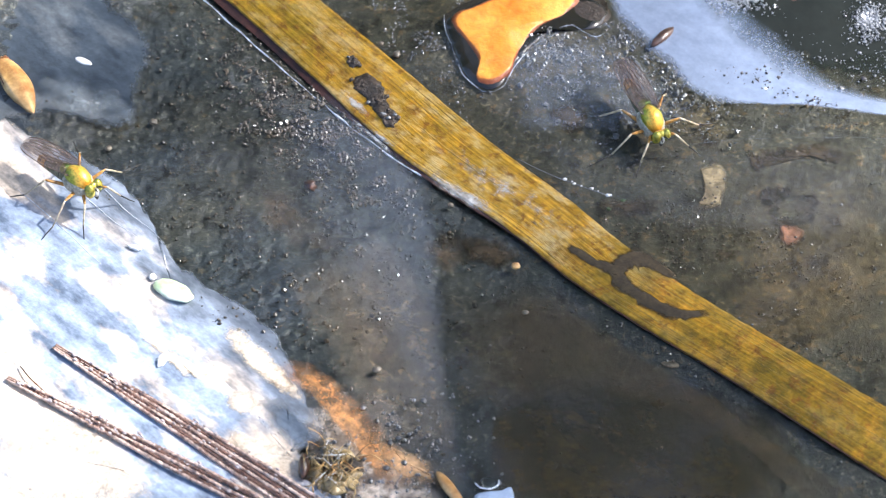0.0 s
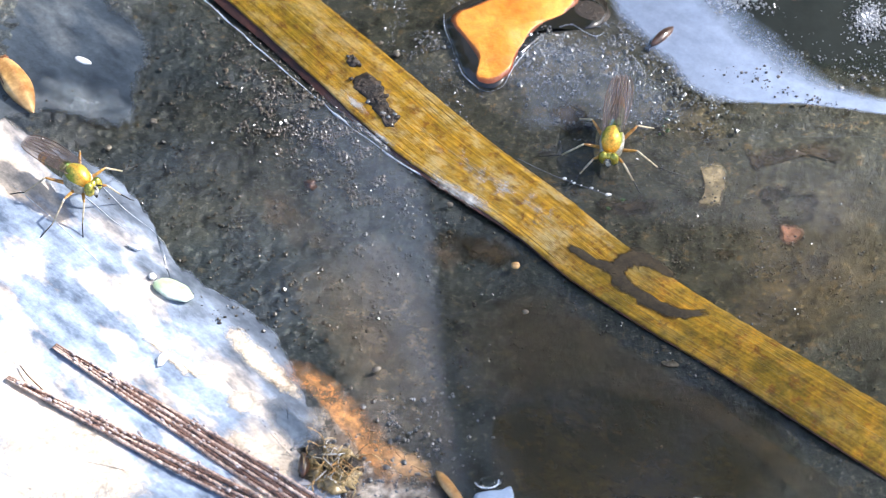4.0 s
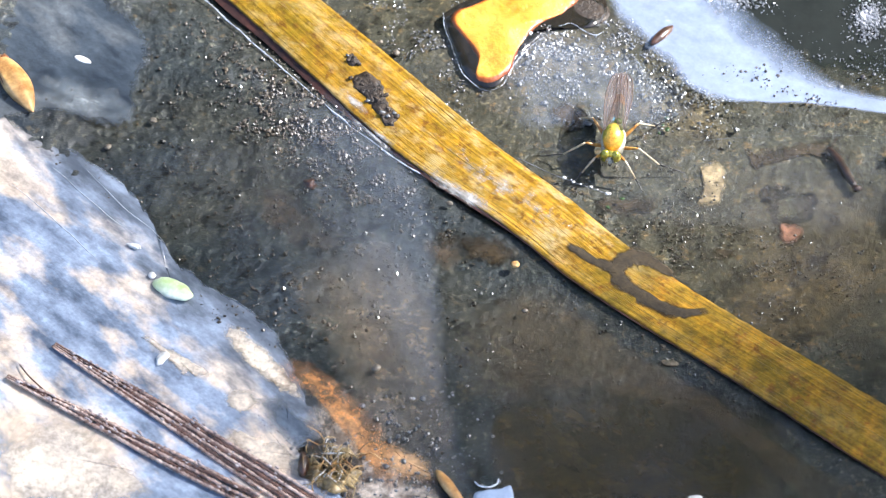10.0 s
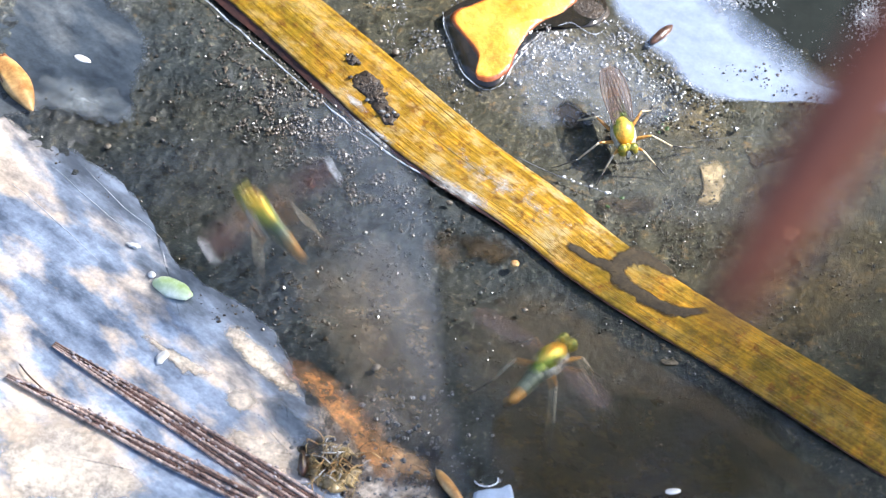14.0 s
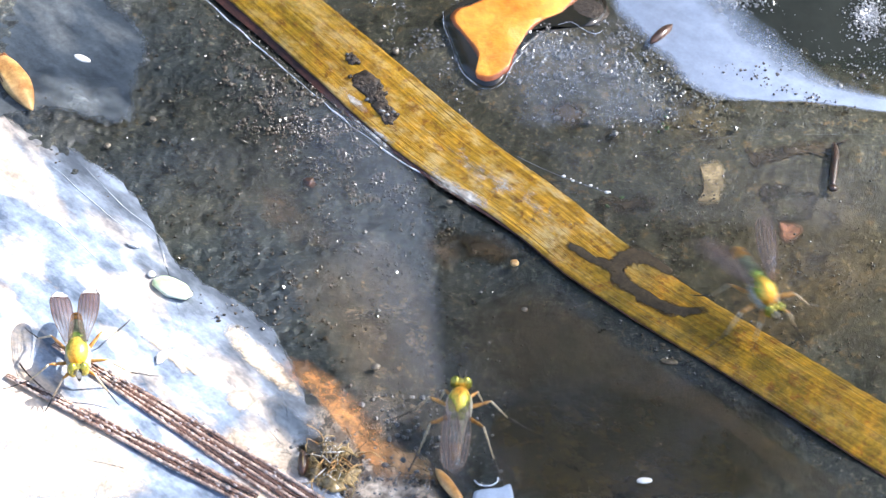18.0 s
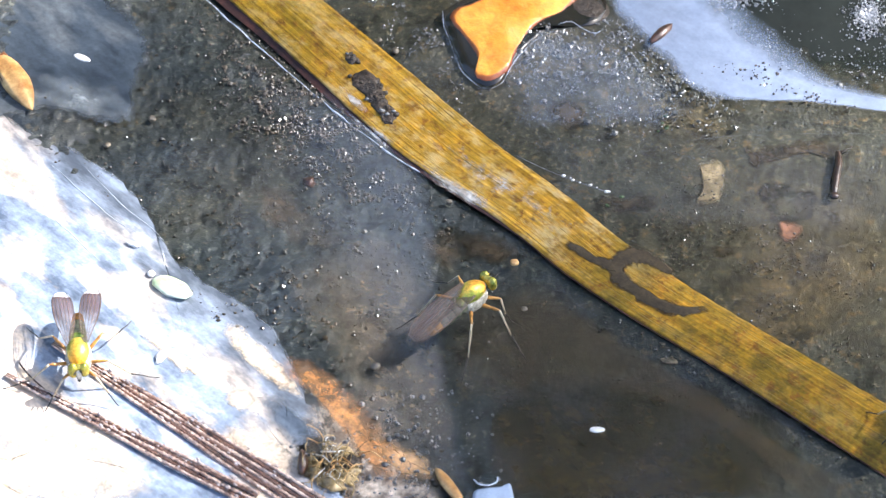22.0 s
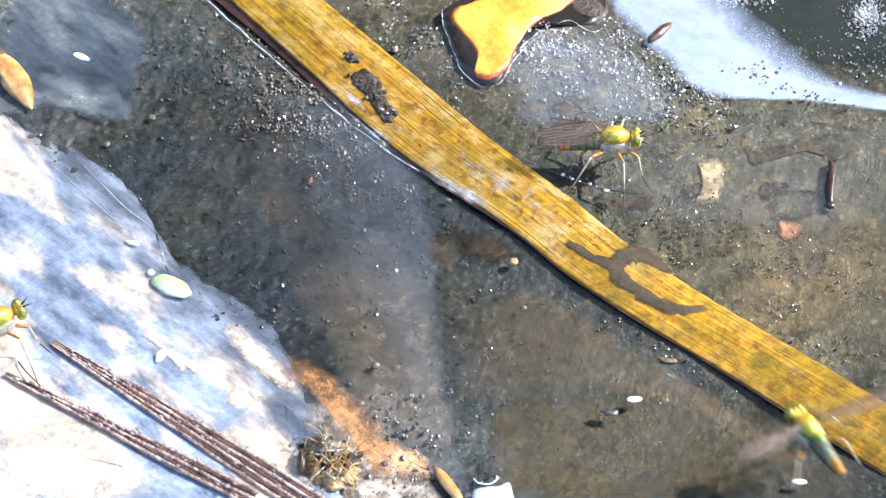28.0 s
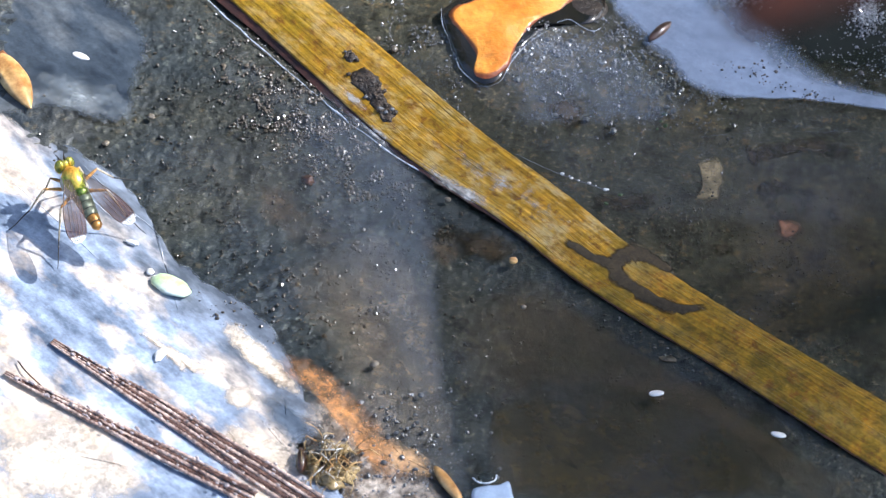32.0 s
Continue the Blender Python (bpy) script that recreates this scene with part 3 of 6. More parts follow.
def mud_height(x, y):
    near = np.exp(-((x / 60) ** 2 + (y / 60) ** 2) ** 2)
    coarse = 0.3 + 0.7 / (1 + np.exp((0.64 * x + 0.77 * y - 4.0) / 1.5)) * (1 / (1 + np.exp(-(y + 6.0 - 0.9 * x) / 3.0)))    # rougher on the bank side of the reed
    h = -0.42 + 0.12 * lattice(x, y, 6.0, 1) + 0.05 * lattice(x, y, 1.6, 2) + near * coarse * (0.055 * lattice(x, y, 0.62, 3) + 0.05 * lattice(x, y, 0.33, 4))
    h = h + hill(x, y, 6.34, 15.56, 10, 7, 0.75)
    h = h + hill(x, y, 19.86, 19.04, 9, 4, 0.45)
    h = h + hill(x, y, -8.65, 9.76, 11, 6, 0.40, -50)
    h = h + hill(x, y, -18.45, 0.95, 22, 5, 0.30, -53)
    h = h + hill(x, y, -5.44, -12.94, 4, 7, 0.28, 40)
    h = h + hill(x, y, 13.2, -15.6, 10, 5, -0.75)
    h = h + hill(x, y, 21.12, -1.75, 9, 7, -0.15)
    h = h + hill(x, y, 14.99, -7.57, 17, 1.5, 0.52, -40.8)

    return h + 14 * (1 - np.exp(-((x / 85) ** 2 + (y / 85) ** 2) ** 2)) + (1 - near) * 6 * (lattice(x, y, 300.0, 5) + 1)


def water_height(x, y):
    z = 0.02 * lattice(x, y, 9.0, 11)
    z = z + 0.30 / (1 + np.exp(-(y - 9.2 - 2.2 * np.tanh((14 - x) / 3.5)) / 0.9)) * (x > 4)
    z = z + hill(x, y, -7.86, 6.46, 12, 9, 0.12, -50)
    return z


def axis(lo, hi, step, reach):
    """Even steps in the middle, then steps that grow up to the far edge."""
    mid = np.arange(lo, hi + step / 2, step)
    out, d = [], step
    while (out[-1] if out else 0) < reach:
        d *= 1.32
        out.append((out[-1] if out else 0) + d)
    out = np.array(out)
    return np.concatenate([lo - out[::-1], mid, hi + out])


def terrain(name, xs, ys, height, material):
    gx, gy = np.meshgrid(xs, ys, indexing="ij")
    gz = height(gx, gy)
    co = np.stack([gx, gy, gz], -1).reshape(-1, 3) * MM
    nx, ny = len(xs), len(ys)
    idx = np.arange(nx * ny).reshape(nx, ny)
    quads = np.stack([idx[:-1, :-1], idx[1:, :-1], idx[1:, 1:], idx[:-1, 1:]], -1).reshape(-1, 4)
    me = bpy.data.meshes.new(name)
    me.vertices.add(len(co))
    me.vertices.foreach_set("co", co.ravel())
    me.loops.add(quads.size)
    me.loops.foreach_set("vertex_index", quads.ravel())
    me.polygons.add(len(quads))
    me.polygons.foreach_set("loop_start", np.arange(0, quads.size, 4))
    me.polygons.foreach_set("use_smooth", np.ones(len(quads), bool))
    me.update(calc_edges=True)
    me.materials.append(material)
    return new(name, me)


tagged(terrain("ground", axis(-34, 34, 0.11, 60000), axis(-27, 29, 0.13, 60000), mud_height, MUD),
       "dark wet grey-brown mud with fine grit under shallow water", "mud", kind="structure")
pool = tagged(terrain("water", axis(-34, 34, 0.5, 60), axis(-27, 29, 0.5, 60), water_height, WATER),
       "clear still shallow water over dark mud", "water", kind="structure")
pool.visible_shadow = False     # the clear water lets the sun through to the mud


def leaf_top(x, y):
    """The soaked leaf rises towards the near bank."""
    s = max(0.0, (x + 25) * -0.796 + (y - 9.4) * -0.605)
    return 0.06 + 0.09 * s / (1 + 0.012 * s)


# ---- the soaked leaves on the bank ----
def streak_veins(root, lines, height, material, width):
    for a, b in lines:
        d = Vector(b) - Vector(a)
        pts = []
        for i in range(15):
            p = Vector(a) + d * i / 14
            p += 0.25 * noise.noise_vector(Vector((p.x, p.y, 0)) * 0.35).xy
            pts.append((p.x, p.y, height(p.x, p.y) + 0.01))
        part("vein", tube(bmesh.new(), pts, [width * math.sin(math.pi * (i + 0.6) / 15.2) for i in range(15)], 6), material, root)


big_leaf = tagged(base("dead_leaf", 0, 0), "large rotting slimy leaf, sky reflection painted in blue-grey, with pale bare patches", "dead leaf")
part("lamina", sheet([(-30.99, 10.00), (-25.64, 9.48), (-23.08, 8.24), (-20.66, 6.23), (-18.80, 4.14), (-17.05, 0.50), (-14.86, -2.19), (-11.69, -4.61), (-9.94, -6.57), (-8.33, -10.00),
    (-7.02, -13.36), (-7.54, -15.01), (-8.35, -15.83), (-6.65, -18.67), (-4.64, -21.85), (-18.72, -23.81), (-28.05, -23.42)], lambda x, y: leaf_top(x, y) + 0.05 * noise.noise(Vector((x, y, 0)) * 0.5), 0.3, 160, 40, 0.3, 3), SLAB, big_leaf)
streak_veins(big_leaf, [((-24.75, 6.93), (-18.80, 0.95)), ((-26.71, 5.07), (-20.73, -1.30)), ((-22.26, 6.46), (-17.05, 0.50))], leaf_top, BARE_THIN_VEIN, 0.035)
grey_leaf = tagged(base("dead_leaf", 0, 0), "dark slate-grey soaked leaf fragment with a squared end", "dead leaf")
part("lamina", sheet([(-32.24, 24.12), (-24.52, 24.64), (-21.37, 21.31), (-18.93, 18.04), (-18.60, 15.81), (-19.18, 13.12), (-19.28, 9.86), (-21.76, 9.86), (-24.68, 10.95), (-27.13, 10.48), (-31.04, 10.48)],
    lambda x, y: 0.24 + 0.03 * noise.noise(Vector((x, y, 3)) * 0.6), 0.12, 110, 16, 0.2, 5), SLAB_DARK, grey_leaf)


tagged(part("leaf_skin", sheet([(-27.41, 14.10), (-24.22, 14.68), (-21.28, 13.61), (-19.17, 11.67), (-19.43, 9.95), (-22.48, 9.95), (-25.73, 10.81)], lambda x, y: 0.29 + 0.03 * noise.noise(Vector((x, y, 3)) * 0.6), 0.03, 80, 8, 0.2, 6), SLAB_PALE),
       "pale grey peeling skin on the slate-grey leaf", "leaf skin").visible_shadow = False


def bare_patch(outline, material, label, rise=0.1, seed=1, name="leaf_flake", ragged=0.34):
    return tagged(part(name, sheet(outline, lambda x, y: leaf_top(x, y) + 0.3 * rise + 0.06, 0.05, 90, 10, ragged, seed), material), label, "leaf flake")


bare_patch([(-13.3, -5.9), (-11.9, -6.2), (-10.2, -8.1), (-8.8, -10.2), (-8.1, -11.8), (-9.4, -11.3), (-11.3, -9.6), (-12.8, -7.9)], FLAKE, "long cream bare flake of leaf on the slimy leaf", 0.14, 2, ragged=0.15)
bare_patch([(-13.20, -11.27), (-11.82, -10.51), (-10.80, -11.27), (-10.91, -12.73), (-11.89, -13.36), (-12.90, -12.73)], BARE_THIN, "round cream flake of leaf with a chipped rim", 0.14, 4)
part("tip", sheet([(-11.23, -11.69), (-10.19, -10.93), (-8.69, -12.19), (-7.11, -14.68), (-7.85, -15.42), (-9.62, -14.52)], lambda x, y: leaf_top(x, y) + 0.12, 0.04, 70, 8, 0.3, 12), SLAB_TIP, big_leaf, "dark slate-blue slimy tip")
bare_patch([(-13.19, -13.37), (-10.85, -14.19), (-8.34, -15.67), (-8.45, -17.71), (-10.91, -17.3), (-12.45, -15.55)], BARE_THIN, "tan bare area at the rotting leaf's tip", 0.10, 17)
bare_patch([(-27.21, -14.18), (-24.68, -12.73), (-22.40, -12.19), (-20.30, -13.77), (-18.16, -16.65), (-15.73, -19.47), (-18.84, -21.85), (-26.58, -21.85)], BARE_THIN, "broad cream bare area of the rotting leaf", 0.10, 6)
bare_patch([(-18.73, -6.36), (-16.65, -7.52), (-14.21, -9.36), (-13.34, -10.08), (-15.18, -10.08), (-16.92, -8.72)], BARE_THIN, "thin cream streak of bare leaf", 0.08, 8)
# ---- films on water and bed: painted sky glare, sheen and haze, and silt ----
def scum(top, low, label, material, lift, name="scum_film"):
    bm = bmesh.new()
    uvl = bm.loops.layers.uv.new("UVMap")
    a, b = spline([(x, y, 0) for x, y in top], 60), spline([(x, y, 0) for x, y in low], 60)
    rows = []
    for i, (p, q) in enumerate(zip(a, b)):
        row = []
        for k in range(13):
            v = p.lerp(q, k / 12)
            if k in (0, 12):
                v = v + 0.3 * noise.noise_vector(v * 0.8)
            z = 0.11 - 0.1 * (lift + 9) + mud_height(np.float64(v.x), np.float64(v.y)) if lift < -1 else lift + max(water_height(np.float64(v.x), np.float64(v.y)), 0.22 + mud_height(np.float64(v.x), np.float64(v.y)))
            row.append((bm.verts.new((v.x, v.y, z)), (i / 60, k / 12)))
        rows.append(row)
    for r, s in zip(rows, rows[1:]):
        for k in range(12):
            f = bm.faces.new([c[0] for c in (r[k], r[k + 1], s[k + 1], s[k])])
            for l, c in zip(f.loops, (r[k], r[k + 1], s[k + 1], s[k])):
                l[uvl].uv = c[1]
    film = tagged(part(name, bm, material), label, "scum")
    film.visible_shadow = False
    return film


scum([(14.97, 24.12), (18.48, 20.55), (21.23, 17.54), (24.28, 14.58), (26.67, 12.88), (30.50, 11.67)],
     [(10.18, 24.12), (10.93, 18.54), (14.21, 14.10), (17.15, 11.87), (22.65, 11.58), (30.38, 10.24)], "blue-white sky glare painted as a film on the water", SKY_GLARE, 0.10)
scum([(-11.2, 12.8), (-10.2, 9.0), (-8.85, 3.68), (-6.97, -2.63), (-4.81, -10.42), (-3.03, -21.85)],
     [(-5.4, 12.8), (-3.6, 9.6), (-0.66, 5.07), (0.21, -1.75), (0.70, -10.84), (3.42, -21.85)], "thin bluish sky sheen painted over the shallow water", SHEEN, 0.06)


scum([(2.76, -17.25), (2.80, -12.30), (3.55, -10.87), (5.91, -10.20), (10.61, -9.94), (14.96, -10.20), (18.57, -11.55), (21.06, -14.38)],
     [(3.14, -19.07), (3.79, -19.07), (5.75, -19.07), (8.36, -19.07), (11.30, -19.07), (14.56, -19.07), (17.83, -19.07), (20.76, -19.07)], "dark olive silt with shade painted in, in the pool's hollow", SILT, -9, "silt_patch")
scum([(0.55, -5.00), (3.28, -3.24), (6.03, -2.36), (9.37, -5.65), (13.97, -9.31), (18.13, -12.89), (21.58, -15.99), (25.34, -18.42)],
     [(0.54, -11.85), (3.53, -11.85), (5.88, -11.22), (9.22, -11.01), (13.20, -11.64), (16.77, -13.52), (19.84, -17.62), (22.50, -21.62)], "brown silt drifted in the shallows below the reed", SILT_DRIFT, -9.3, "silt_patch")

scum([(-10.42, -1.75), (-8.28, -5.27), (-6.15, -10.42), (-4.70, -17.86)],
     [(-3.26, 1.85), (-0.48, -3.52), (0.53, -10.42), (1.50, -17.86)], "light brown silt drifted against the rotting leaf", SILT_TAN, -9.2, "silt_patch")
scum([(15.5, 31.0), (23.56, 31.0), (29.7, 31.0), (36.6, 31.0)],
     [(18.6, 16.6), (22.6, 13.4), (26.2, 11.9), (34.0, 10.9)], "black film under the water behind the blue-white one", BED_BLACK, -9, "silt_patch")

scum([(11.64, 1.85), (16.69, 6.00), (22.45, 8.34), (30.88, 7.87)],
     [(14.26, -1.75), (18.86, -5.27), (23.34, -9.15), (29.70, -12.94)], "brown silt under water beside the reed", SILT_WARM, -9, "silt_patch")
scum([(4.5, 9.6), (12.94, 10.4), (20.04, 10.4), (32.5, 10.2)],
     [(9.5, 2.6), (14.5, 1.4), (20.5, 1.0), (32.0, 0.5)], "faint bluish sheen painted along the water's edge", FAINT, 0.05)


scum([(-9.21, -8.33), (-7.0, -9.48), (-5.12, -11.59), (-3.04, -14.38), (-1.28, -17.08)],
     [(-10.18, -9.48), (-7.96, -11.38), (-6.58, -13.47), (-5.06, -15.74), (-3.06, -18.46)], "rusty orange slime trailing along the leaf's foot", RUST_FILM, -10.9, "slime_trail")


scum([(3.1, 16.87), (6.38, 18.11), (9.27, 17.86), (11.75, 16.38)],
     [(4.27, 9.12), (7.99, 9.36), (11.88, 9.36), (16.86, 10.07)], "thin bluish sheen painted over the grit", GRIT_SHEEN, 0.04)


scum([(-18.85, 8.59), (-15.79, 3.47), (-12.48, -1.51), (-8.91, -6.77)],
     [(-7.93, 9.54), (-4.68, 4.85), (-2.21, 0.29), (-0.47, -5.47)], "grey haze painted over the shallow water", HAZE, 0.05)


# Thin pale tubes stand in for sky reflected along the menisci.
def waterline(pts, label, radius=0.07, z=0.16, material=None):
    line = spline([(x, y, z) for x, y in pts], 140)
    line = [p + 0.10 * noise.noise_vector(p * 0.7) * Vector((1, 1, 0)) for p in line]
    rad = [radius * max(0.30, 0.5 + 1.0 * noise.noise(p * 0.55) + 0.5 * noise.noise(p * 2.3)) for p in line]
    return tagged(part("waterline", tube(bmesh.new(), line, rad, 6), material or LINE), label, "waterline")


waterline([(-16.99, 22.99), (-15.20, 20.75), (-12.68, 17.74), (-8.95, 13.51), (-5.28, 9.48), (-2.32, 6.74), (-0.49, 5.34)], "bright meniscus glint painted white along the reed's edge", 0.07)
waterline([(0.00, 19.57), (0.14, 18.06), (0.79, 15.59), (1.43, 13.83), (2.57, 12.76), (3.72, 13.25), (4.34, 14.71), (5.63, 16.58), (7.28, 17.96)], "bright meniscus glint painted white round the orange leaf", 0.024, 0.5)
waterline([(7.39, 18.36), (8.20, 18.56), (8.91, 17.96), (9.69, 17.57), (10.21, 17.87)], "bright meniscus glint painted white beside the orange leaf", 0.02, 0.5)

waterline([(15.2, 8.45), (18.0, 8.85), (21.84, 9.03), (26.0, 9.0), (30.5, 8.89)], "faint pale reflection line painted where the open water begins", 0.018, 0.36, EDGE_GLINT)

# ---- the dead reed blade ----
def reed_blade():
    root = tagged(base("reed_blade", 0, 0), "long flat yellow-brown dead reed blade lying across wet mud", "reed")
    up = spline([(-17.02, 30.82, 0.65), (-12.35, 25.81, 0.65), (-7.80, 20.46, 0.62), (-2.29, 14.32, 0.55), (3.03, 8.41, 0.45), (7.52, 4.06, 0.36), (11.72, -0.41, 0.28), (16.51, -4.59, 0.24), (21.36, -8.37, 0.2), (26.04, -12.08, 0.18), (31.98, -16.60, 0.16), (37.99, -21.18, 0.16)], 220)
    low = spline([(-21.81, 29.32, 0.55), (-17.47, 24.61, 0.55), (-13.82, 20.55, 0.52), (-8.57, 14.40, 0.46), (-2.96, 7.77, 0.38), (3.67, 1.84, 0.28), (7.73, -2.37, 0.22), (12.04, -6.08, 0.2), (16.92, -9.92, 0.17), (24.93, -16.67, 0.14), (30.24, -21.15, 0.12), (35.53, -25.83, 0.12)], 220)
    bm = bmesh.new()
    uvl = bm.loops.layers.uv.new("UVMap")
    n = 28
    rows, unders = [], []
    for i, (a, b) in enumerate(zip(up, low)):
        row, und = [], []
        for k in range(n + 1):
            f = k / n
            p = a.lerp(b, f)
            bow = 0.22 * math.sin(math.pi * f) + 0.04 * noise.noise(Vector((i * 0.06, f * 3, 0)))
            p.z += bow
            if k in (0, n):
                p += 0.05 * noise.noise_vector(p * 1.2)
            row.append(bm.verts.new(p))
            und.append(bm.verts.new(p - Vector((0, 0, 0.22))))
        rows.append(row)
        unders.append(und)
    def quad(vs, uvs):
        f = bm.faces.new(vs)
        for l, uv in zip(f.loops, uvs):
            l[uvl].uv = uv
    for i in range(len(rows) - 1):
        for k in range(n):
            uvs = [(i / 20, k / n), (i / 20, (k + 1) / n), ((i + 1) / 20, (k + 1) / n), ((i + 1) / 20, k / n)]
            quad((rows[i][k], rows[i][k + 1], rows[i + 1][k + 1], rows[i + 1][k]), uvs)
            quad((unders[i + 1][k], unders[i + 1][k + 1], unders[i][k + 1], unders[i][k]), uvs)
        for k, w in ((0, 1), (n, -1)):
            vs = (rows[i][k], rows[i + 1][k], unders[i + 1][k], unders[i][k])
            quad(vs if w > 0 else vs[::-1], [(i / 20, k / n)] * 4)
    part("blade", bm, BLADE, root)
    # Added strip, painted dark for the shadow gap under the lower edge.
    bm = bmesh.new()
    rows = []
    for i in range(0, 221, 2):
        d = (low[min(i + 2, 220)] - low[max(i - 2, 0)]).normalized()
        out = Vector((d.y, -d.x, 0)).normalized()
        out = out if out.x < 0 else -out
        w = 0.95 * max(0.12, 1 - i / 125) * (0.8 + 0.4 * noise.noise(Vector((i * 0.07, 0, 4))))
        rows.append([bm.verts.new(low[i] + out * w * k / 3 - Vector((0, 0, 0.05 + max(0.0, low[i].z - 0.24) * (k / 3) ** 0.7))) for k in range(4)])
    for r, q in zip(rows, rows[1:]):
        for k in range(3):
            bm.faces.new((r[k], r[k + 1], q[k + 1], q[k]))
    part("sheath_edge", bm, EDGE_SHADOW, root, "dark red strip painted for the shadow under the edge")
    for f in (0.06, 0.12, 0.19, 0.27, 0.52, 0.81, 0.9):
        line = [a.lerp(b, f + 0.012 * noise.noise(Vector((i * 0.05, f * 9, 2)))) + Vector((0, 0, 0.22 * math.sin(math.pi * f) - 0.02 + 0.02 * noise.noise(Vector((i * 0.04, f * 20, 7))))) for i, (a, b) in enumerate(zip(up, low))]
        part("rib", tube(bmesh.new(), line, 0.028, 5), BLADE_RIB, root)
    return root


blade = reed_blade()
reed_tree = BVHTree.FromPolygons([v.co.copy() for v in blade.children[0].data.vertices], [p.vertices for p in blade.children[0].data.polygons])


def blade_top(x, y):
    """The reed's upper face under a place, in millimetres."""
    hit = reed_tree.ray_cast(Vector((x * MM, y * MM, 0.02)), Vector((0, 0, -1)))[0]
    return hit.z / MM if hit else 0.25


def crust(outline, label, seed, lumps=30):
    rng = random.Random(seed)
    root = tagged(base("mud_crust", 0, 0), label, "mud crust")
    part("cake", sheet(outline, lambda x, y: blade_top(x, y) + 0.08 + 0.10 * noise.noise(Vector((x, y, seed)) * 2.6), 0.25, 90, 7, 0.34, seed, 0.05), CRUST, root)
    mid = [sum(c) / len(outline) for c in zip(*outline)]
    for k in range(lumps):
        a, b = rng.choice(outline), rng.uniform(0.05, 1.1)
        x, y = mid[0] + (a[0] - mid[0]) * b + rng.gauss(0, 0.15), mid[1] + (a[1] - mid[1]) * b + rng.gauss(0, 0.15)
        r = rng.uniform(0.05, 0.19)
        part("lump", lump(bmesh.new(), (x, y, blade_top(x, y) + 0.06 + r * 0.3), (r * 1.2, r, r * 0.8), k, 0.6, 2), CRUST if k % 5 else GRIT, root)


crust([(-5.78, 13.31), (-4.97, 13.89), (-4.14, 13.40), (-3.63, 11.95), (-2.98, 10.51), (-3.14, 9.47), (-3.96, 10.28), (-4.58, 11.47)], "dark crumbly crust of mud stuck on the reed", 3)


crust([(-6.25, 15.36), (-5.82, 15.56), (-5.38, 15.26), (-5.45, 14.68), (-5.95, 14.58)], "small dark spot of mud stuck on the reed", 8, 7)
tagged(part("scum_scab", sheet([(-6.63, 12.83), (-6.13, 12.92), (-5.41, 12.06), (-4.68, 10.9), (-5.1, 10.62), (-5.9, 11.48)], lambda x, y: blade_top(x, y) + 0.04, 0.03, 60, 6, 0.15, 9), STREAK_THIN), "pale dried scab beside the mud crust", "scum")


def smear(parent, path, widths):
    """A raised, rounded streak of mud along a path on the reed."""
    line = spline([(x, y, 0) for x, y in path], 40)
    bm = bmesh.new()
    uvl = bm.loops.layers.uv.new("UVMap")
    rows, far = [], {}
    for i, p in enumerate(line):
        d = (line[min(i + 1, 40)] - line[max(i - 1, 0)]).normalized()
        n = Vector((-d.y, d.x, 0))
        f = i / 40 * (len(widths) - 1)
        j = min(int(f), len(widths) - 2)
        w = widths[j] + (widths[j + 1] - widths[j]) * (f - j)
        row = []
        for k in range(-4, 5):
            q = p + n * w * k / 4 * (1 + 0.35 * noise.noise(Vector((i * 0.35, k * 0.4, w))))
            row.append(bm.verts.new((q.x, q.y, blade_top(q.x, q.y) + 0.10 * math.cos(k / 4 * 1.5) + 0.05 * noise.noise(q * 3) - 0.03)))
            far[row[-1]] = max(abs(k) / 4, 1 - min(i, 40 - i) / 5)
        rows.append(row)
    for r, s in zip(rows, rows[1:]):
        for k in range(8):
            for l in bm.faces.new((r[k], r[k + 1], s[k + 1], s[k])).loops:
                l[uvl].uv = (0.5, far[l.vert])
    part("streak", bm, SMEAR, parent)


hook = tagged(base("mud_crust", 0, 0), "dark brown hooked streak of mud on the reed", "mud crust")
smear(hook, [(7.43, 0.12), (8.04, -0.42), (9.12, -1.23), (10.30, -1.85), (10.71, -2.83), (11.61, -3.62), (12.43, -4.41), (13.42, -5.02), (14.60, -5.29), (15.93, -5.02)], [0.25, 0.40, 0.42, 0.62, 0.72, 0.55, 0.62, 0.62, 0.55, 0.35])
smear(hook, [(10.39, -2.30), (10.76, -1.41), (11.70, -0.87), (12.72, -1.23), (13.94, -2.30)], [0.6, 0.75, 1.0, 0.65, 0.35])

# ---- ochre leaf fragment and small litter ----
def ochre_top(x, y):
    return 0.55 + 0.2 * noise.noise(Vector((x, y, 1)) * 0.7)


ochre = tagged(base("leaf_fragment", 0, 0), "bright orange leaf fragment, forked, floating on dark water", "leaf")
part("lamina", sheet([(0.47, 19.17), (1.86, 20.22), (3.87, 21.39), (6.44, 22.20), (8.69, 21.19), (8.00, 19.77), (6.20, 18.57), (4.90, 16.58), (4.08, 14.32), (2.93, 13.45), (2.00, 13.93), (2.16, 15.69), (1.30, 17.17)],
    ochre_top, 0.3, 110, 14, 0.1, 2, 0.22), OCHRE, ochre)
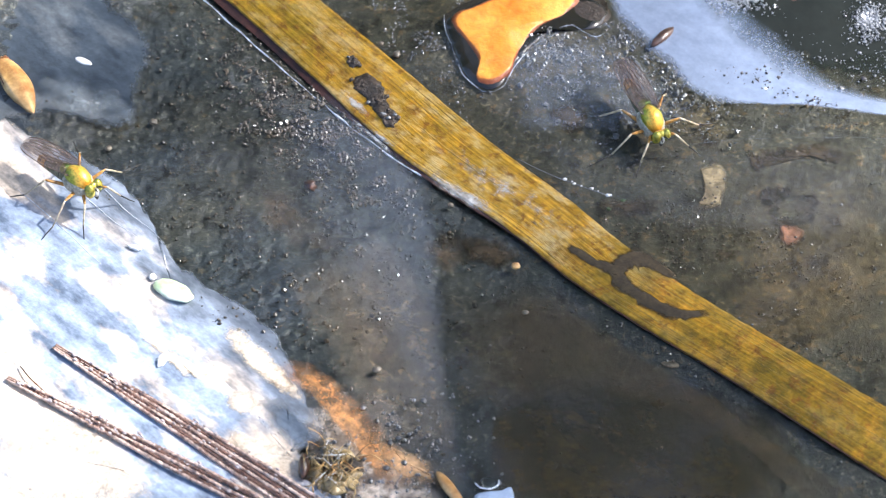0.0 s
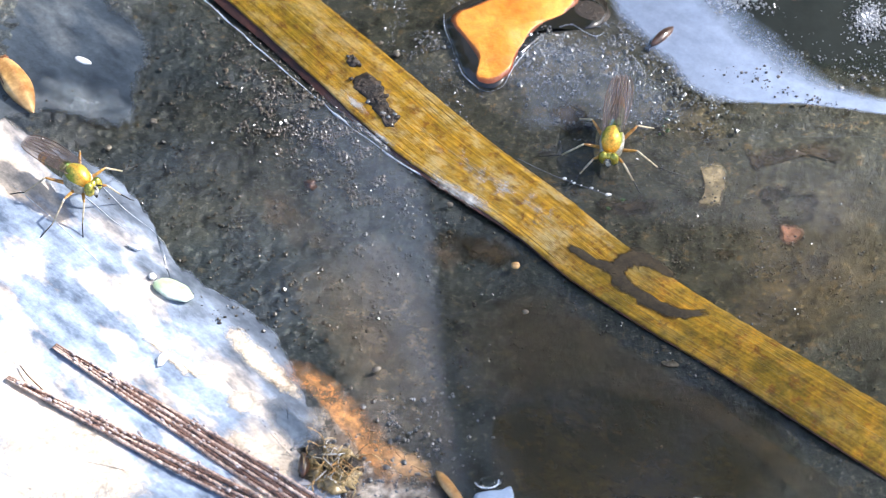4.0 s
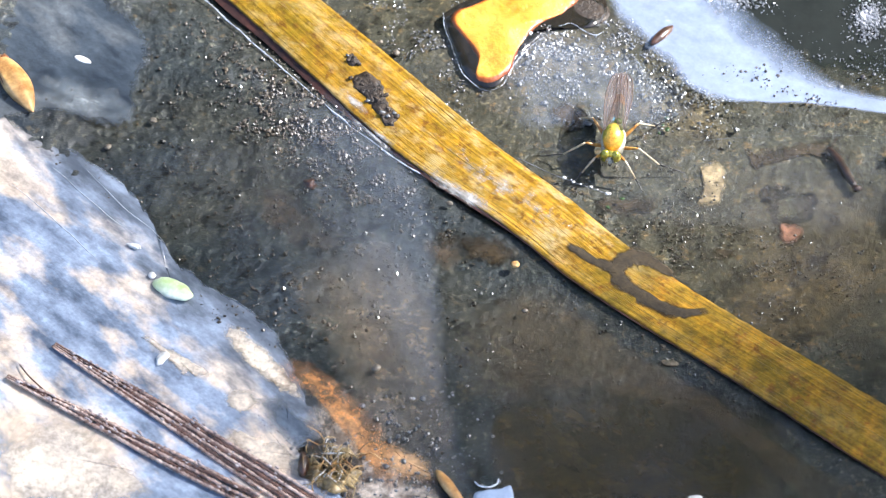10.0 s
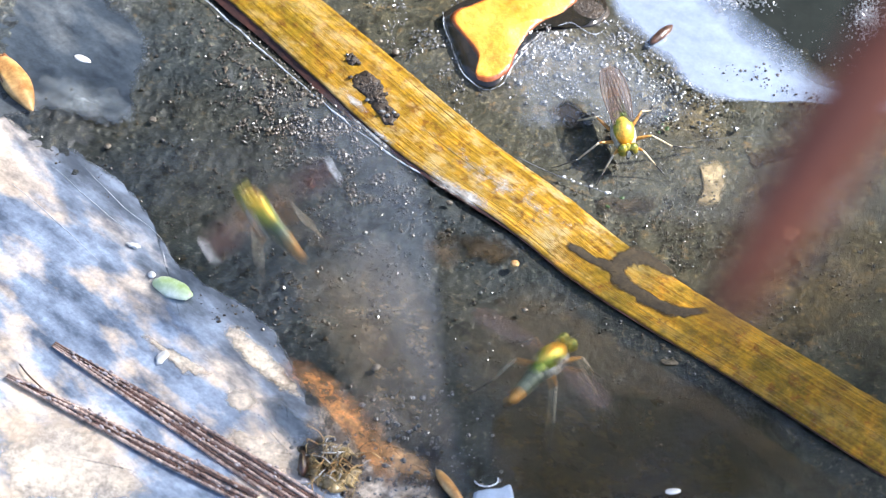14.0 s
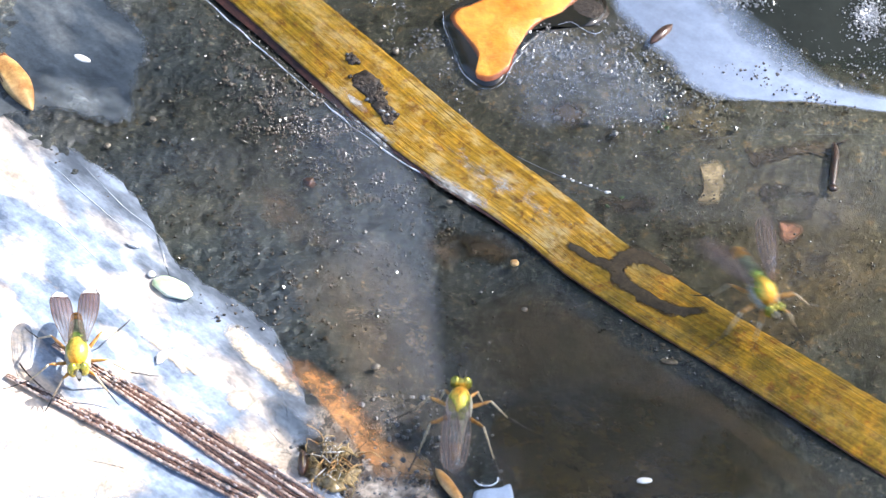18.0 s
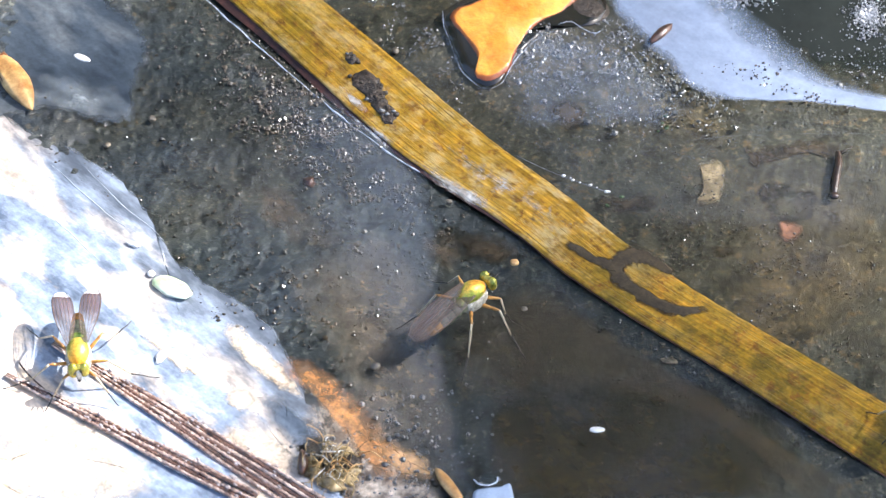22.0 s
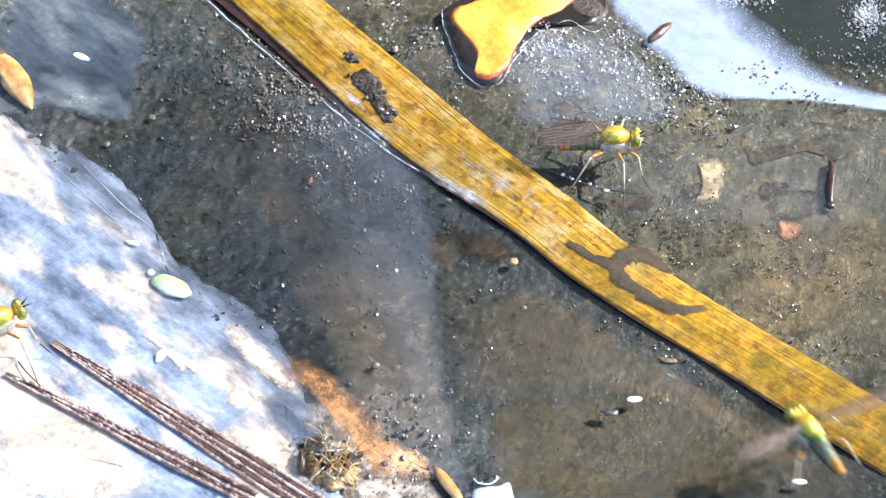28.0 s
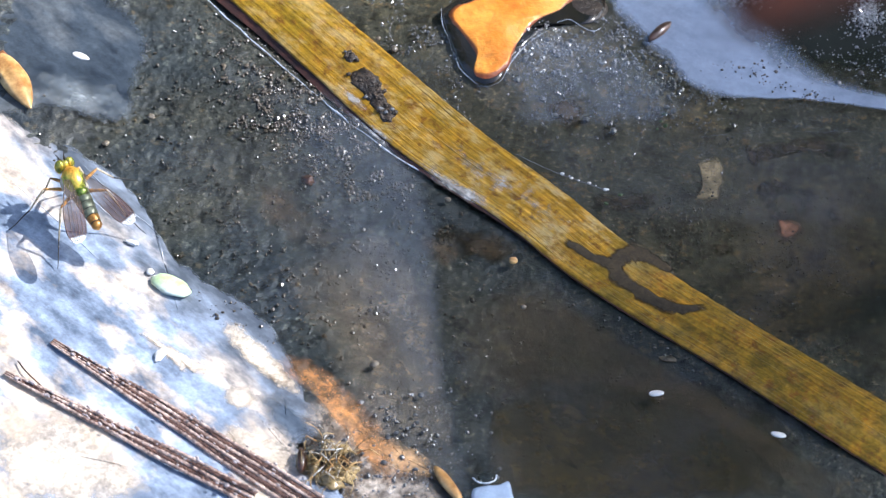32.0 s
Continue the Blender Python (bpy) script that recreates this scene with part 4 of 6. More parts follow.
# Near-black sheet standing in for the shaded water round the leaf.
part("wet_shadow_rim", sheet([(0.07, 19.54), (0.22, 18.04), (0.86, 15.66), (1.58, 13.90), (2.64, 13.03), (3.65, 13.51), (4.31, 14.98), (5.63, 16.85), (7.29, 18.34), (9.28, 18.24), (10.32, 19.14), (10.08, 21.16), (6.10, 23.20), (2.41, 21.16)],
    lambda x, y: 0.46, 0.04, 90, 6, 0.08, 7), RIM_SHADE, ochre, "dark rim painted for shadow and reflection round the leaf")
part("burnt_tip", sheet([(7.89, 21.08), (9.35, 21.19), (10.49, 20.38), (10.68, 19.17), (9.64, 18.47), (8.64, 19.07), (8.00, 19.77)], lambda x, y: 0.4, 0.3, 48, 6, 0.15, 4, 0.1), CRUST, ochre, "dark curled tip")


def grain(name, x, y, z, r, rz, material, label, category, seed=1, rough=0.15):
    bm = lump(bmesh.new(), (0, 0, 0), r, seed, rough, 3)
    ob = part(name, bm, material)
    ob.matrix_basis = pose(x * MM, y * MM, z * MM, 0, 0, rz)
    return tagged(ob, label, category)


def seed_husk():
    """A pointed husk: rounded above, keeled, with an open lip along one side."""
    root = tagged(base("husk", -27.0, 13.3, 0.5, -66), "glossy amber seed husk, pointed, on the soaked leaf", "husk")
    bm = lump(bmesh.new(), (0, 0, 0), (2.75, 0.88, 0.66), 2, 0.12, 4)
    for v in bm.verts:
        f = v.co.x / 2.75
        k = 1 - 0.62 * max(0.0, f) ** 1.6 - 0.18 * max(0.0, -f)
        v.co.y, v.co.z = v.co.y * k + 0.10 * math.sin(2 * f), v.co.z * k + 0.02 * math.cos(6 * v.co.y / 0.8) * (v.co.z > 0)
    part("shell", bm, HUSK, root)
    part("lip", tube(bmesh.new(), spline([(-2.2, -0.35, 0.12), (-1.2, -0.72, 0.2), (0.2, -0.68, 0.2), (1.4, -0.32, 0.15), (2.3, 0.05, 0.05)], 20), [0.03 + 0.09 * math.sin(math.pi * i / 20) for i in range(21)], 7), HUSK_EDGE, root, "dark red-brown split edge")
    part("stub", lump(bmesh.new(), (-2.35, -0.05, 0.05), (0.32, 0.36, 0.26), 5, 0.5, 2), HUSK_EDGE, root, "dark broken stalk end")


seed_husk()
grain("chaff", -23.00, 15.63, 0.25, (0.62, 0.24, 0.10), -28, PALE, "white chip of chaff on a dark leaf", "chaff", 3)
grain("seed", 13.94, 17.30, 0.78, (1.05, 0.33, 0.25), 48, SEED_DARK, "small dark pointed seed with a pale stripe", "seed", 4)
grain("green_seed", -16.32, -3.39, 0.38, (1.35, 0.7, 0.35), -28, GREENISH, "pale green seed on the slimy leaf", "seed", 5)
grain("chaff", -18.80, 0.09, 0.27, (0.42, 0.2, 0.10), -20, PALE, "white chip of chaff on the slimy leaf", "chaff", 6, 0.8)
grain("chaff", -17.64, -2.27, 0.32, (0.25, 0.25, 0.15), 0, PALE, "tiny white chip of chaff", "chaff", 7)
grain("pebble", -8.26, 5.34, 0, (0.40, 0.37, 0.30), 0, SEED_DARK, "dark rough pebble on the mud", "pebble", 8, 0.5)
grain("grain", 4.35, -1.37, 0.3, (0.28, 0.25, 0.2), 0, HUSK, "small golden grain on the water", "grain", 9)
grain("grain", 4.89, -4.91, 0.2, (0.2, 0.15, 0.14), 0, SHELL, "small white grain on the mud", "grain", 10)
grain("grain", -3.98, -9.38, 0.3, (0.3, 0.22, 0.2), 20, SHELL, "wet white grain on the mud", "grain", 11)
grain("shell", 13.52, -8.49, -0.3, (0.62, 0.26, 0.08), -8, SHELL, "small flat shell on the water", "shell", 12)
grain("grain", 13.19, -7.28, -0.2, (0.3, 0.18, 0.10), 0, SHELL, "pale wet grain beside the reed", "grain", 13)
grain("straw_bit", 0.36, -18.16, 0.3, (1.5, 0.35, 0.3), -58, HUSK, "short tan bit of straw", "straw", 16)


rng = random.Random(31)
for spot in ((16.92, 16.85), (17.31, 17.54), (18.90, 16.06), (19.68, 15.86), (20.36, 15.07), (22.33, 12.06), (16.34, 17.64), (18.27, 16.45), (21.20, 14.10), (14.24, 14.98), (23.47, 13.12), (25.09, 13.22), (26.58, 14.10), (27.32, 14.34), (-9.46, 13.71), (-18.25, 10.48), (-20.96, 8.24), (0.38, 3.59), (-4.05, 17.24), (-3.03, 16.30)):
    size = rng.uniform(0.10, 0.22)
    grain("crumb", *spot, 0.32 if spot[0] > 10 else 0.2, (size * 1.2, size, size * 0.7), rng.uniform(0, 180), rng.choice((STONE, GRIT, SEED_DARK)) if spot[0] > 10 else SHELL, "tiny wet crumb lying on the film", "crumb", rng.randint(1, 99), 0.3)


def bubble():
    root = tagged(base("bubble", 2.55, -17.54), "water bubble with a bright rim at the pool's edge", "bubble")
    part("dome", lump(bmesh.new(), (0, 0, 0.1), (0.5, 0.36, 0.22), 1, 0.15, 3), BUBBLE, root)
    # Reflection and bright arc are painted: a blue plate and a white tube.
    part("glint", sheet([(-0.79, -1.06), (-0.01, -0.74), (0.74, -0.66), (1.3, -0.42), (1.48, -1.18), (1.38, -1.9), (-0.57, -2.06)], lambda x, y: 0.3, 0.05, 60, 5, 0.03), SKY_REFLECTION, root, "pale blue sky reflection painted as a plate")
    part("rim", tube(bmesh.new(), spline([(-0.75, -0.1, 0.2), (-0.45, -0.42, 0.22), (0.1, -0.5, 0.22), (0.55, -0.25, 0.22), (0.62, 0.1, 0.2)], 24), 0.05, 6), LINE, root, "bright curved rim painted white")


bubble()
for outline, seed in (([(-2.96, 7.80), (-0.84, 6.40), (1.26, 4.82), (3.33, 2.98), (4.01, 1.88), (2.29, 2.70), (0.21, 4.26), (-1.72, 6.02)], 3),
                      ([(-0.85, 9.03), (1.97, 7.14), (4.40, 5.28), (6.97, 2.98), (7.80, 1.34), (5.39, 1.61), (2.64, 3.99), (0.21, 6.49)], 4),
                      ([(-6.18, 11.13), (-4.74, 9.98), (-2.96, 8.18), (-3.30, 7.71), (-5.09, 9.41)], 5)):
    tagged(part("scum_streak", sheet(outline, lambda x, y: blade_top(x, y) + 0.035, 0.03, 80, 8, 0.15, seed), STREAK_FAINT if seed == 4 else STREAK_THIN), "whitish streaks along the reed's edge", "scum")


def stalk_bundle(a, b, strands, label, seed):
    rng = random.Random(seed)
    root = tagged(base("dry_stalk", *a), label, "stalk")
    d = Vector(b) - Vector(a)
    side = Vector((-d.y, d.x, 0)).normalized()
    for s in range(strands):
        off = (s - (strands - 1) / 2) * 0.23
        pts, rad = [], []
        for i in range(241):
            f = i / 240
            w = off * min(1.15, 0.25 + f * 1.1) + 0.10 * noise.noise(Vector((f * 4, s, seed)))
            pts.append(d * f + side * w + Vector((0, 0, 0.2 + 0.12 * noise.noise(Vector((s * 3, f * 5, seed + 2))))))
            rad.append((0.05 + 0.075 * min(1, f * 5)) * (1 + 0.15 * math.sin(f * d.length * 19 + 6 * noise.noise(Vector((f * 14, s * 2, seed))))))
        part("strand", tube(bmesh.new(), pts, rad, 8), STRAW if s % 2 else STRAW_PALE, root)
    # Small pale lumps, added so that the stalks show glints.
    bm = bmesh.new()
    for k in range(60):
        f, off = rng.uniform(0.03, 1), rng.uniform(-0.5, 0.5) * strands * 0.23
        p = d * f + side * off * min(1.15, 0.25 + f * 1.1)
        r = rng.uniform(0.04, 0.10)
        lump(bm, (p.x, p.y, 0.34), (r * 1.8, r, r * 0.7), k, 0.3, 2, -40)
    part("wet_coat", bm, BEAD, root, "pale beads added for the stalks' glints")
    return root


stalk_bundle((-23.11, -8.16, 0.80), (-7.26, -19.94, 0.37), 7, "wet reddish-brown ribbed grass stalks lying together", 1)
stalk_bundle((-25.66, -10.78, 1.10), (-10.83, -19.53, 0.63), 5, "wet dark brown ribbed grass stalks", 2)


def fibre_clump():
    rng = random.Random(4)
    root = tagged(base("debris_clump", -6.52, -16.85), "tangled brown clump of plant fibre at the leaf's edge", "debris")
    for k in range(90):
        a, r = rng.uniform(0, math.tau), rng.uniform(0.1, 1.7)
        p = Vector((math.cos(a) * r, math.sin(a) * r, rng.uniform(0.3, 1.1)))
        b = rng.uniform(0, math.tau)
        q = p + Vector((math.cos(b), math.sin(b), rng.uniform(-0.4, 0.6))) * rng.uniform(0.6, 1.5)
        m = (p + q) / 2 + Vector((rng.uniform(-0.3, 0.3), rng.uniform(-0.3, 0.3), 0.3))
        part("fibre", tube(bmesh.new(), spline([p, m, q], 6), rng.uniform(0.018, 0.045), 5), MOSS if k % 3 else (HUSK if k % 2 else PALE), root)
    for k in range(14):
        a, r = rng.uniform(0, math.tau), rng.uniform(0, 1.3)
        q = rng.uniform(0.25, 0.6)
        part("crumb", lump(bmesh.new(), (math.cos(a) * r * 1.2, math.sin(a) * r, 0.25), (q * 1.2, q, q * 0.8), k, 0.9, 3), MOSS if k % 3 else CRUST, root)
    part("bark_chip", lump(bmesh.new(), (-1.6, 0.1, 0.6), (0.35, 0.9, 0.5), 3, 0.3, 2), SEED_DARK, root)


fibre_clump()


def grit(count, regions, material, name, label, lo, hi, seed, level=-9.0, clump=0.0, lift=0.0):
    """Loose grains too small and many to count."""
    rng = random.Random(seed)
    bm = bmesh.new()
    t = bmesh.new()
    bmesh.ops.create_icosphere(t, subdivisions=1, radius=1)
    vs = [v.co.copy() for v in t.verts]
    fs = [[v.index for v in f.verts] for f in t.faces]
    t.free()
    co, faces = [], []
    for i in range(count):
        cx, cy, sx, sy, turn = regions[i % len(regions)]
        u, w = rng.gauss(0, 1) * sx, rng.gauss(0, 1) * sy
        c, s = math.cos(radians(turn)), math.sin(radians(turn))
        x, y = cx + u * c - w * s, cy + u * s + w * c
        if clump and float(lattice(np.float64(x), np.float64(y), clump, 77)) < 0.0:
            continue
        r = lo * (hi / lo) ** (rng.random() ** 2.0)
        z = max(float(mud_height(np.float64(x), np.float64(y))), level) + r * 0.3 + lift
        k = len(co)
        sq = (rng.uniform(0.7, 1.3), rng.uniform(0.7, 1.3), rng.uniform(0.6, 1.0))
        for v in vs:
            e = 1 + rng.uniform(-0.2, 0.2)
            co.append(((x + v.x * r * sq[0] * e) * MM, (y + v.y * r * sq[1] * e) * MM, (z + v.z * r * sq[2] * e) * MM))
        faces += [[k + j for j in f] for f in fs]
    bm.free()
    me = bpy.data.meshes.new(name)
    me.from_pydata(co, [], faces)
    me.materials.append(material)
    tagged(new(name, me), label, "grit", kind="stuff")


grit(15000, [(7.04, 14.58, 5.5, 3.0, -10), (12.07, 14.58, 3.5, 2.2, -30), (13.11, 13.61, 3, 1.6, -30), (0.22, 18.04, 4, 2.5, -40), (8.6, 16.4, 2.2, 1.6, -20)], GRIT, "grit", "glistening wet grit on raised mud", 0.022, 0.095, 7, 0.11, 0.9)
grit(9000, [(-7.94, 9.76, 7, 2.6, -52), (-12.99, 12.16, 5, 5, -50), (-12.73, 5.07, 6, 3.5, -50), (-7.5, 9.0, 5, 2.5, -52), (-7.68, -0.75, 5, 4, -52)], GRANULE, "grit", "scattered dark grit on wet mud", 0.02, 0.10, 8, -9.0, 1.0, 0.08)
grit(4600, [(-7.57, 9.29, 5, 1.6, -52), (-8.65, 9.76, 3, 1.4, -52), (-5.06, 6.46, 3, 1.2, -52), (-8.0, 8.6, 5, 2.2, -52), (-5.90, -3.27, 5, 2.8, -52)], GRANULE, "dark_granules", "dark clotted granules on the wet mud", 0.04, 0.19, 18, -9.0, 0.8, 0.05)
grit(3400, [(-7.5, 9.8, 6, 2.2, -52), (-12.99, 13.0, 5, 5, -50), (-8.5, 8.5, 6, 2.5, -52), (-6.5, -4.75, 6, 3, -52), (-2.5, -13.0, 2.5, 4, -52)], GRIT, "grit", "pale wet grains glinting on the dark mud", 0.02, 0.085, 38, -9.0, 0.6, 0.08)
grit(7000, [(18.86, 0.95, 8, 4, -20), (14.45, 2.77, 4, 3, -35), (23.61, -5.27, 6, 4, -30), (7.27, -7.87, 6, 5, -30)], GRANULE, "grit", "brown crumbs settled on the pool's bed", 0.02, 0.09, 28, -9.0, 1.4, 0.12)
grit(900, [(11.45, 17.54, 1.2, 0.8, -45), (13.52, 14.83, 1.6, 0.7, -40), (16.29, 12.64, 1.4, 0.5, -30)], FROTH, "froth", "pale specks breaking up at the sky glare's edge", 0.03, 0.11, 19, 0.20, 0.5)
grit(1500, [(19.56, 0.95, 8, 5, 0), (9.94, -8.72, 8, 5, -30)], GRIT, "grit", "sunken grit and crumbs on the pool's bed", 0.03, 0.12, 9, -9.0, 1.5)
grit(620, [(10.5, 15.0, 4, 2.2, -25), (13.2, 13.4, 2.6, 1.2, -30), (6.5, 15.5, 3, 2, -30), (-3.09, -15.42, 3, 2, 20)], DROP, "droplets", "clear water drops glinting on the grit", 0.07, 0.21, 12, 0.14)
grit(700, [(-3.09, -15.83, 3.0, 2.0, 20), (-4.71, -17.46, 2, 1, 0)], FROTH, "flecks", "pale wet flecks among rusty slime", 0.03, 0.11, 14, 0.12, 0.6)
grit(1500, [(27.3, 18.9, 0.6, 0.75, 0), (18.3, 20.9, 1.3, 0.55, -10)], FROTH, "froth", "grey-white froth specks on wet mud", 0.035, 0.11, 10, 0.15, 0.0, 0.14)
grit(260, [(24.5, 15.6, 3.5, 0.8, -25), (27.5, 15.5, 2, 1.2, 0)], FROTH, "froth", "sparse pale specks on black water", 0.03, 0.08, 11, 0.18, 0.0, 0.14)


grit(170, [(15.6, 16.6, 2.6, 0.6, -38), (18.5, 15.2, 2.6, 0.6, -36), (20.9, 13.2, 2.6, 0.5, -33), (23.4, 12.0, 1.5, 0.25, -20)], STONE, "dark_flecks", "dark specks along the blue-white glare on the water", 0.03, 0.10, 47, 0.40, 0.0, 0.02)


DEBRIS = broken(grained("rotten_leaf_crumbs", (0.020, 0.013, 0.006), (0.065, 0.042, 0.020), 500, 2600, 0.5, bump=0.06), 420, 0.45)
LARVA = grained("dark_larva", (0.012, 0.007, 0.004), (0.045, 0.022, 0.012), 900, 3600, 0.3, bump=0.05, coat=0.5)
ALGA = grained("green_alga", (0.02, 0.045, 0.012), (0.06, 0.11, 0.03), 600, 3000, 0.4, bump=0.04, coat=0.4)

ALGA_THIN = broken(grained("thin_alga", (0.06, 0.065, 0.028), (0.17, 0.16, 0.075), 700, 3000, 0.5, bump=0.05), 700, 0.22, 0.56, 0.85)


def bed_patch(outline, material, label, name, lift=0.05, seed=1, ragged=0.4):
    top = lambda x, y: float(mud_height(np.float64(x), np.float64(y))) + lift
    return tagged(part(name, sheet(outline, top, 0.03, 72, 8, ragged, seed), material), label, "debris")


bed_patch([(19.34, 7.35), (19.60, 8.72), (21.22, 8.93), (23.03, 9.00), (24.32, 8.96), (25.26, 8.65), (25.63, 7.86), (25.10, 7.01), (24.81, 7.73), (23.98, 7.83), (22.31, 7.83), (21.16, 7.79), (20.22, 7.09)], DEBRIS, "dark arch of rotten leaf crumbs under water", "leaf_mould", 0.09, 2)
for outline, seed in (
        ([(20.51, 5.57), (21.03, 5.74), (21.39, 5.31), (20.98, 4.81), (20.60, 4.89)], 60),
        ([(21.99, 4.81), (22.77, 4.98), (23.24, 4.47), (22.70, 3.89), (22.08, 4.14)], 61),
        ([(19.48, 5.31), (20.25, 5.48), (20.32, 4.47), (19.54, 4.14)], 62),
        ([(23.42, 3.30), (24.42, 3.13), (24.46, 1.97), (23.72, 2.14)], 63),
        ([(18.89, 8.55), (19.52, 8.38), (19.93, 6.50), (19.30, 6.67)], 64),
        ([(16.19, 0.49), (17.83, 0.65), (18.03, -0.33), (16.52, -0.49)], 65)):
    bed_patch(outline, DEBRIS, "small dark clot of leaf mould under water", "leaf_mould", 0.08, seed)
bed_patch([(20.71, 4.64), (21.99, 4.72), (22.70, 3.97), (22.62, 2.80), (21.59, 2.47), (20.61, 2.97)], ALGA_THIN, "greenish alga thinly grown over sunken crumbs", "alga_patch", 0.11, 71).visible_shadow = False
bed_patch([(19.80, 5.30), (21.57, 5.53), (23.24, 4.37), (22.41, 2.31), (20.34, 2.54)], DEBRIS, "dark rotten leaf crumbs under water", "leaf_mould", 0.08, 3)
bed_patch([(8.93, 4.37), (11.39, 4.83), (13.64, 4.37), (12.72, 2.86), (10.27, 2.54)], DEBRIS, "brown rotten leaf crumbs beside the reed", "leaf_mould", 0.16, 4)
bed_patch([(6.45, 11.92), (8.07, 12.40), (9.29, 11.19), (8.72, 9.76), (7.13, 10.00)], DEBRIS, "dark smudge of leaf mould on the grit", "leaf_mould", 0.12, 5)
bed_patch([(-0.48, 1.85), (2.28, 1.63), (5.03, 0.04), (3.98, -1.30), (0.89, -0.40)], DEBRIS, "dark leaf mould in the reed's lee", "leaf_mould", 0.16, 6)
for outline, seed in (([(-12.43, 6.46), (-9.22, 4.60), (-6.36, 0.95), (-8.41, 0.04), (-11.60, 2.77)], 13), ([(-0.83, 2.77), (1.93, 0.95), (0.55, -1.75), (-1.52, 0.04)], 14), ([(-6.27, -3.52), (-3.53, -5.27), (-2.15, -8.72), (-4.16, -8.72), (-6.23, -6.14)], 16)):
    bed_patch(outline, RUST_THIN, "thin rust-brown bacterial slime on the mud", "slime_patch", 0.10, seed).visible_shadow = False
for outline, material, label, lift, seed in (
        ([(-7.96, -11.27), (-6.12, -12.10), (-4.09, -15.01), (-1.44, -16.65), (0.52, -18.27), (1.16, -21.85), (-7.23, -21.85), (-8.69, -15.42)], SLIME_PALE, "pale flecked slime at the rotting leaf's foot", 0.24, 21),
        ([(-4.43, -14.18), (-2.77, -14.60), (-0.79, -16.24), (0.20, -17.86), (-2.09, -17.46), (-3.74, -16.03)], RUST, "rusty slime fringe below the leaf", 0.28, 22)):
    bed_patch(outline, material, label, "slime_patch", lift, seed).visible_shadow = False
bed_patch([(16.08, 7.33), (17.08, 7.49), (17.62, 6.61), (17.61, 5.51), (17.27, 4.53), (17.00, 3.71), (15.59, 3.71), (15.92, 4.64), (16.09, 5.73), (16.01, 6.69)], SHELL_WORN, "tan shell fragment under water", "shell", 0.13, 31, 0.15)
bed_patch([(20.59, 2.20), (21.22, 2.42), (21.98, 2.20), (22.05, 1.40), (21.31, 0.60), (20.67, 0.81)], PINK_WORN, "pinkish worn pebble under water", "pebble", 0.14, 32, 0.15)
rng = random.Random(41)
for spot in ((13.76, 10.14), (14.03, 9.76), (13.49, 9.48), (11.02, 4.05), (10.12, 3.32), (14.00, 10.72)):
    size = rng.uniform(0.06, 0.13)
    grain("alga", *spot, 0.12, (size * 1.4, size, size * 0.5), rng.uniform(0, 180), ALGA, "tiny green tuft of alga on wet mud", "alga", rng.randint(1, 99), 0.5)
grain("seed", 22.56, 20.77, 0.3, (0.6, 0.3, 0.25), 10, SEED_DARK, "small black seed on dark mud", "seed", 51)
grain("husk", -27.24, 3.97, 0.2, (0.3, 0.45, 0.2), 10, SEED_DARK, "small dark red husk", "husk", 52)
grain("chaff", -16.68, -8.82, 0.56, (0.55, 0.28, 0.12), 60, PALE, "torn white scrap of chaff on the slimy leaf", "chaff", 53, 0.5)
tagged(part("twiglet", tube(bmesh.new(), spline([(-24.99, -9.82, 1.18), (-24.38, -10.75, 1.28), (-23.39, -11.75, 1.17)], 10), 0.05, 6), SEED_DARK), "hair-thin dark twiglet beside the stalks", "twig")


def beaded_fibre():
    root = tagged(base("plant_fibre", 0, 0), "thin floating plant fibre with droplets painted glint-white", "fibre")
    line = spline([(4.61, 7.39, 0.14), (6.52, 6.17, 0.14), (8.43, 5.2, 0.14), (10.32, 4.32, 0.14)], 30)
    part("strand", tube(bmesh.new(), line, 0.022, 6), FROTH, root)
    # The droplets' glints are put into their white colour.
    for k, r in ((15, 0.11), (17, 0.05), (18, 0.09), (20, 0.06), (23, 0.10), (25, 0.04), (28, 0.12), (29, 0.07)):
        part("droplet", lump(bmesh.new(), line[k] + Vector((0.03 * (k % 3), 0.08 * (k % 2) - 0.04, 0.05)), (r * 1.25, r * 0.9, r * 0.9), k, 0.5, 2), PALE, root)


beaded_fibre()

# ---- floating bits ----
petal = grain("petal", 14.19, -18.94, 0.1, (0.46, 0.22, 0.1), 4, PALE, "white oval petal floating on dark water", "petal", 21, 0.05)
petal_far = grain("petal", 20.58, -20.74, 0.1, (0.46, 0.2, 0.1), -12, PALE, "white oval petal floating on dark water", "petal", 22, 0.05)
crumb = grain("crumb", 9.81, -12.81, 0.1, (0.5, 0.25, 0.15), 0, STONE, "small dark crumb floating on the water", "crumb", 23, 0.4)


def wriggler():
    root = tagged(base("water_larva", 0, 0), "thin dark brown larva hanging in the water", "larva")
    part("body", tube(bmesh.new(), spline([(0, 1.7, 0.1), (0.1, 0.8, 0.08), (-0.05, -0.6, 0.05), (-0.1, -1.7, 0.02)], 16), [0.15 + 0.12 * math.sin(i / 16 * 3) for i in range(17)], 8), LARVA, root)
    part("head", lump(bmesh.new(), (-0.1, -1.9, 0.05), (0.32, 0.26, 0.2), 1, 0.3, 2), LARVA, root)
    part("tail", tube(bmesh.new(), [(0, 1.6, 0.1), (0.5, 1.9, 0.12), (0.9, 2.2, 0.1)], 0.06, 6), LARVA, root)
    return root


larva = wriggler()


# ---- the flies ----
WING_LONG = 3.95


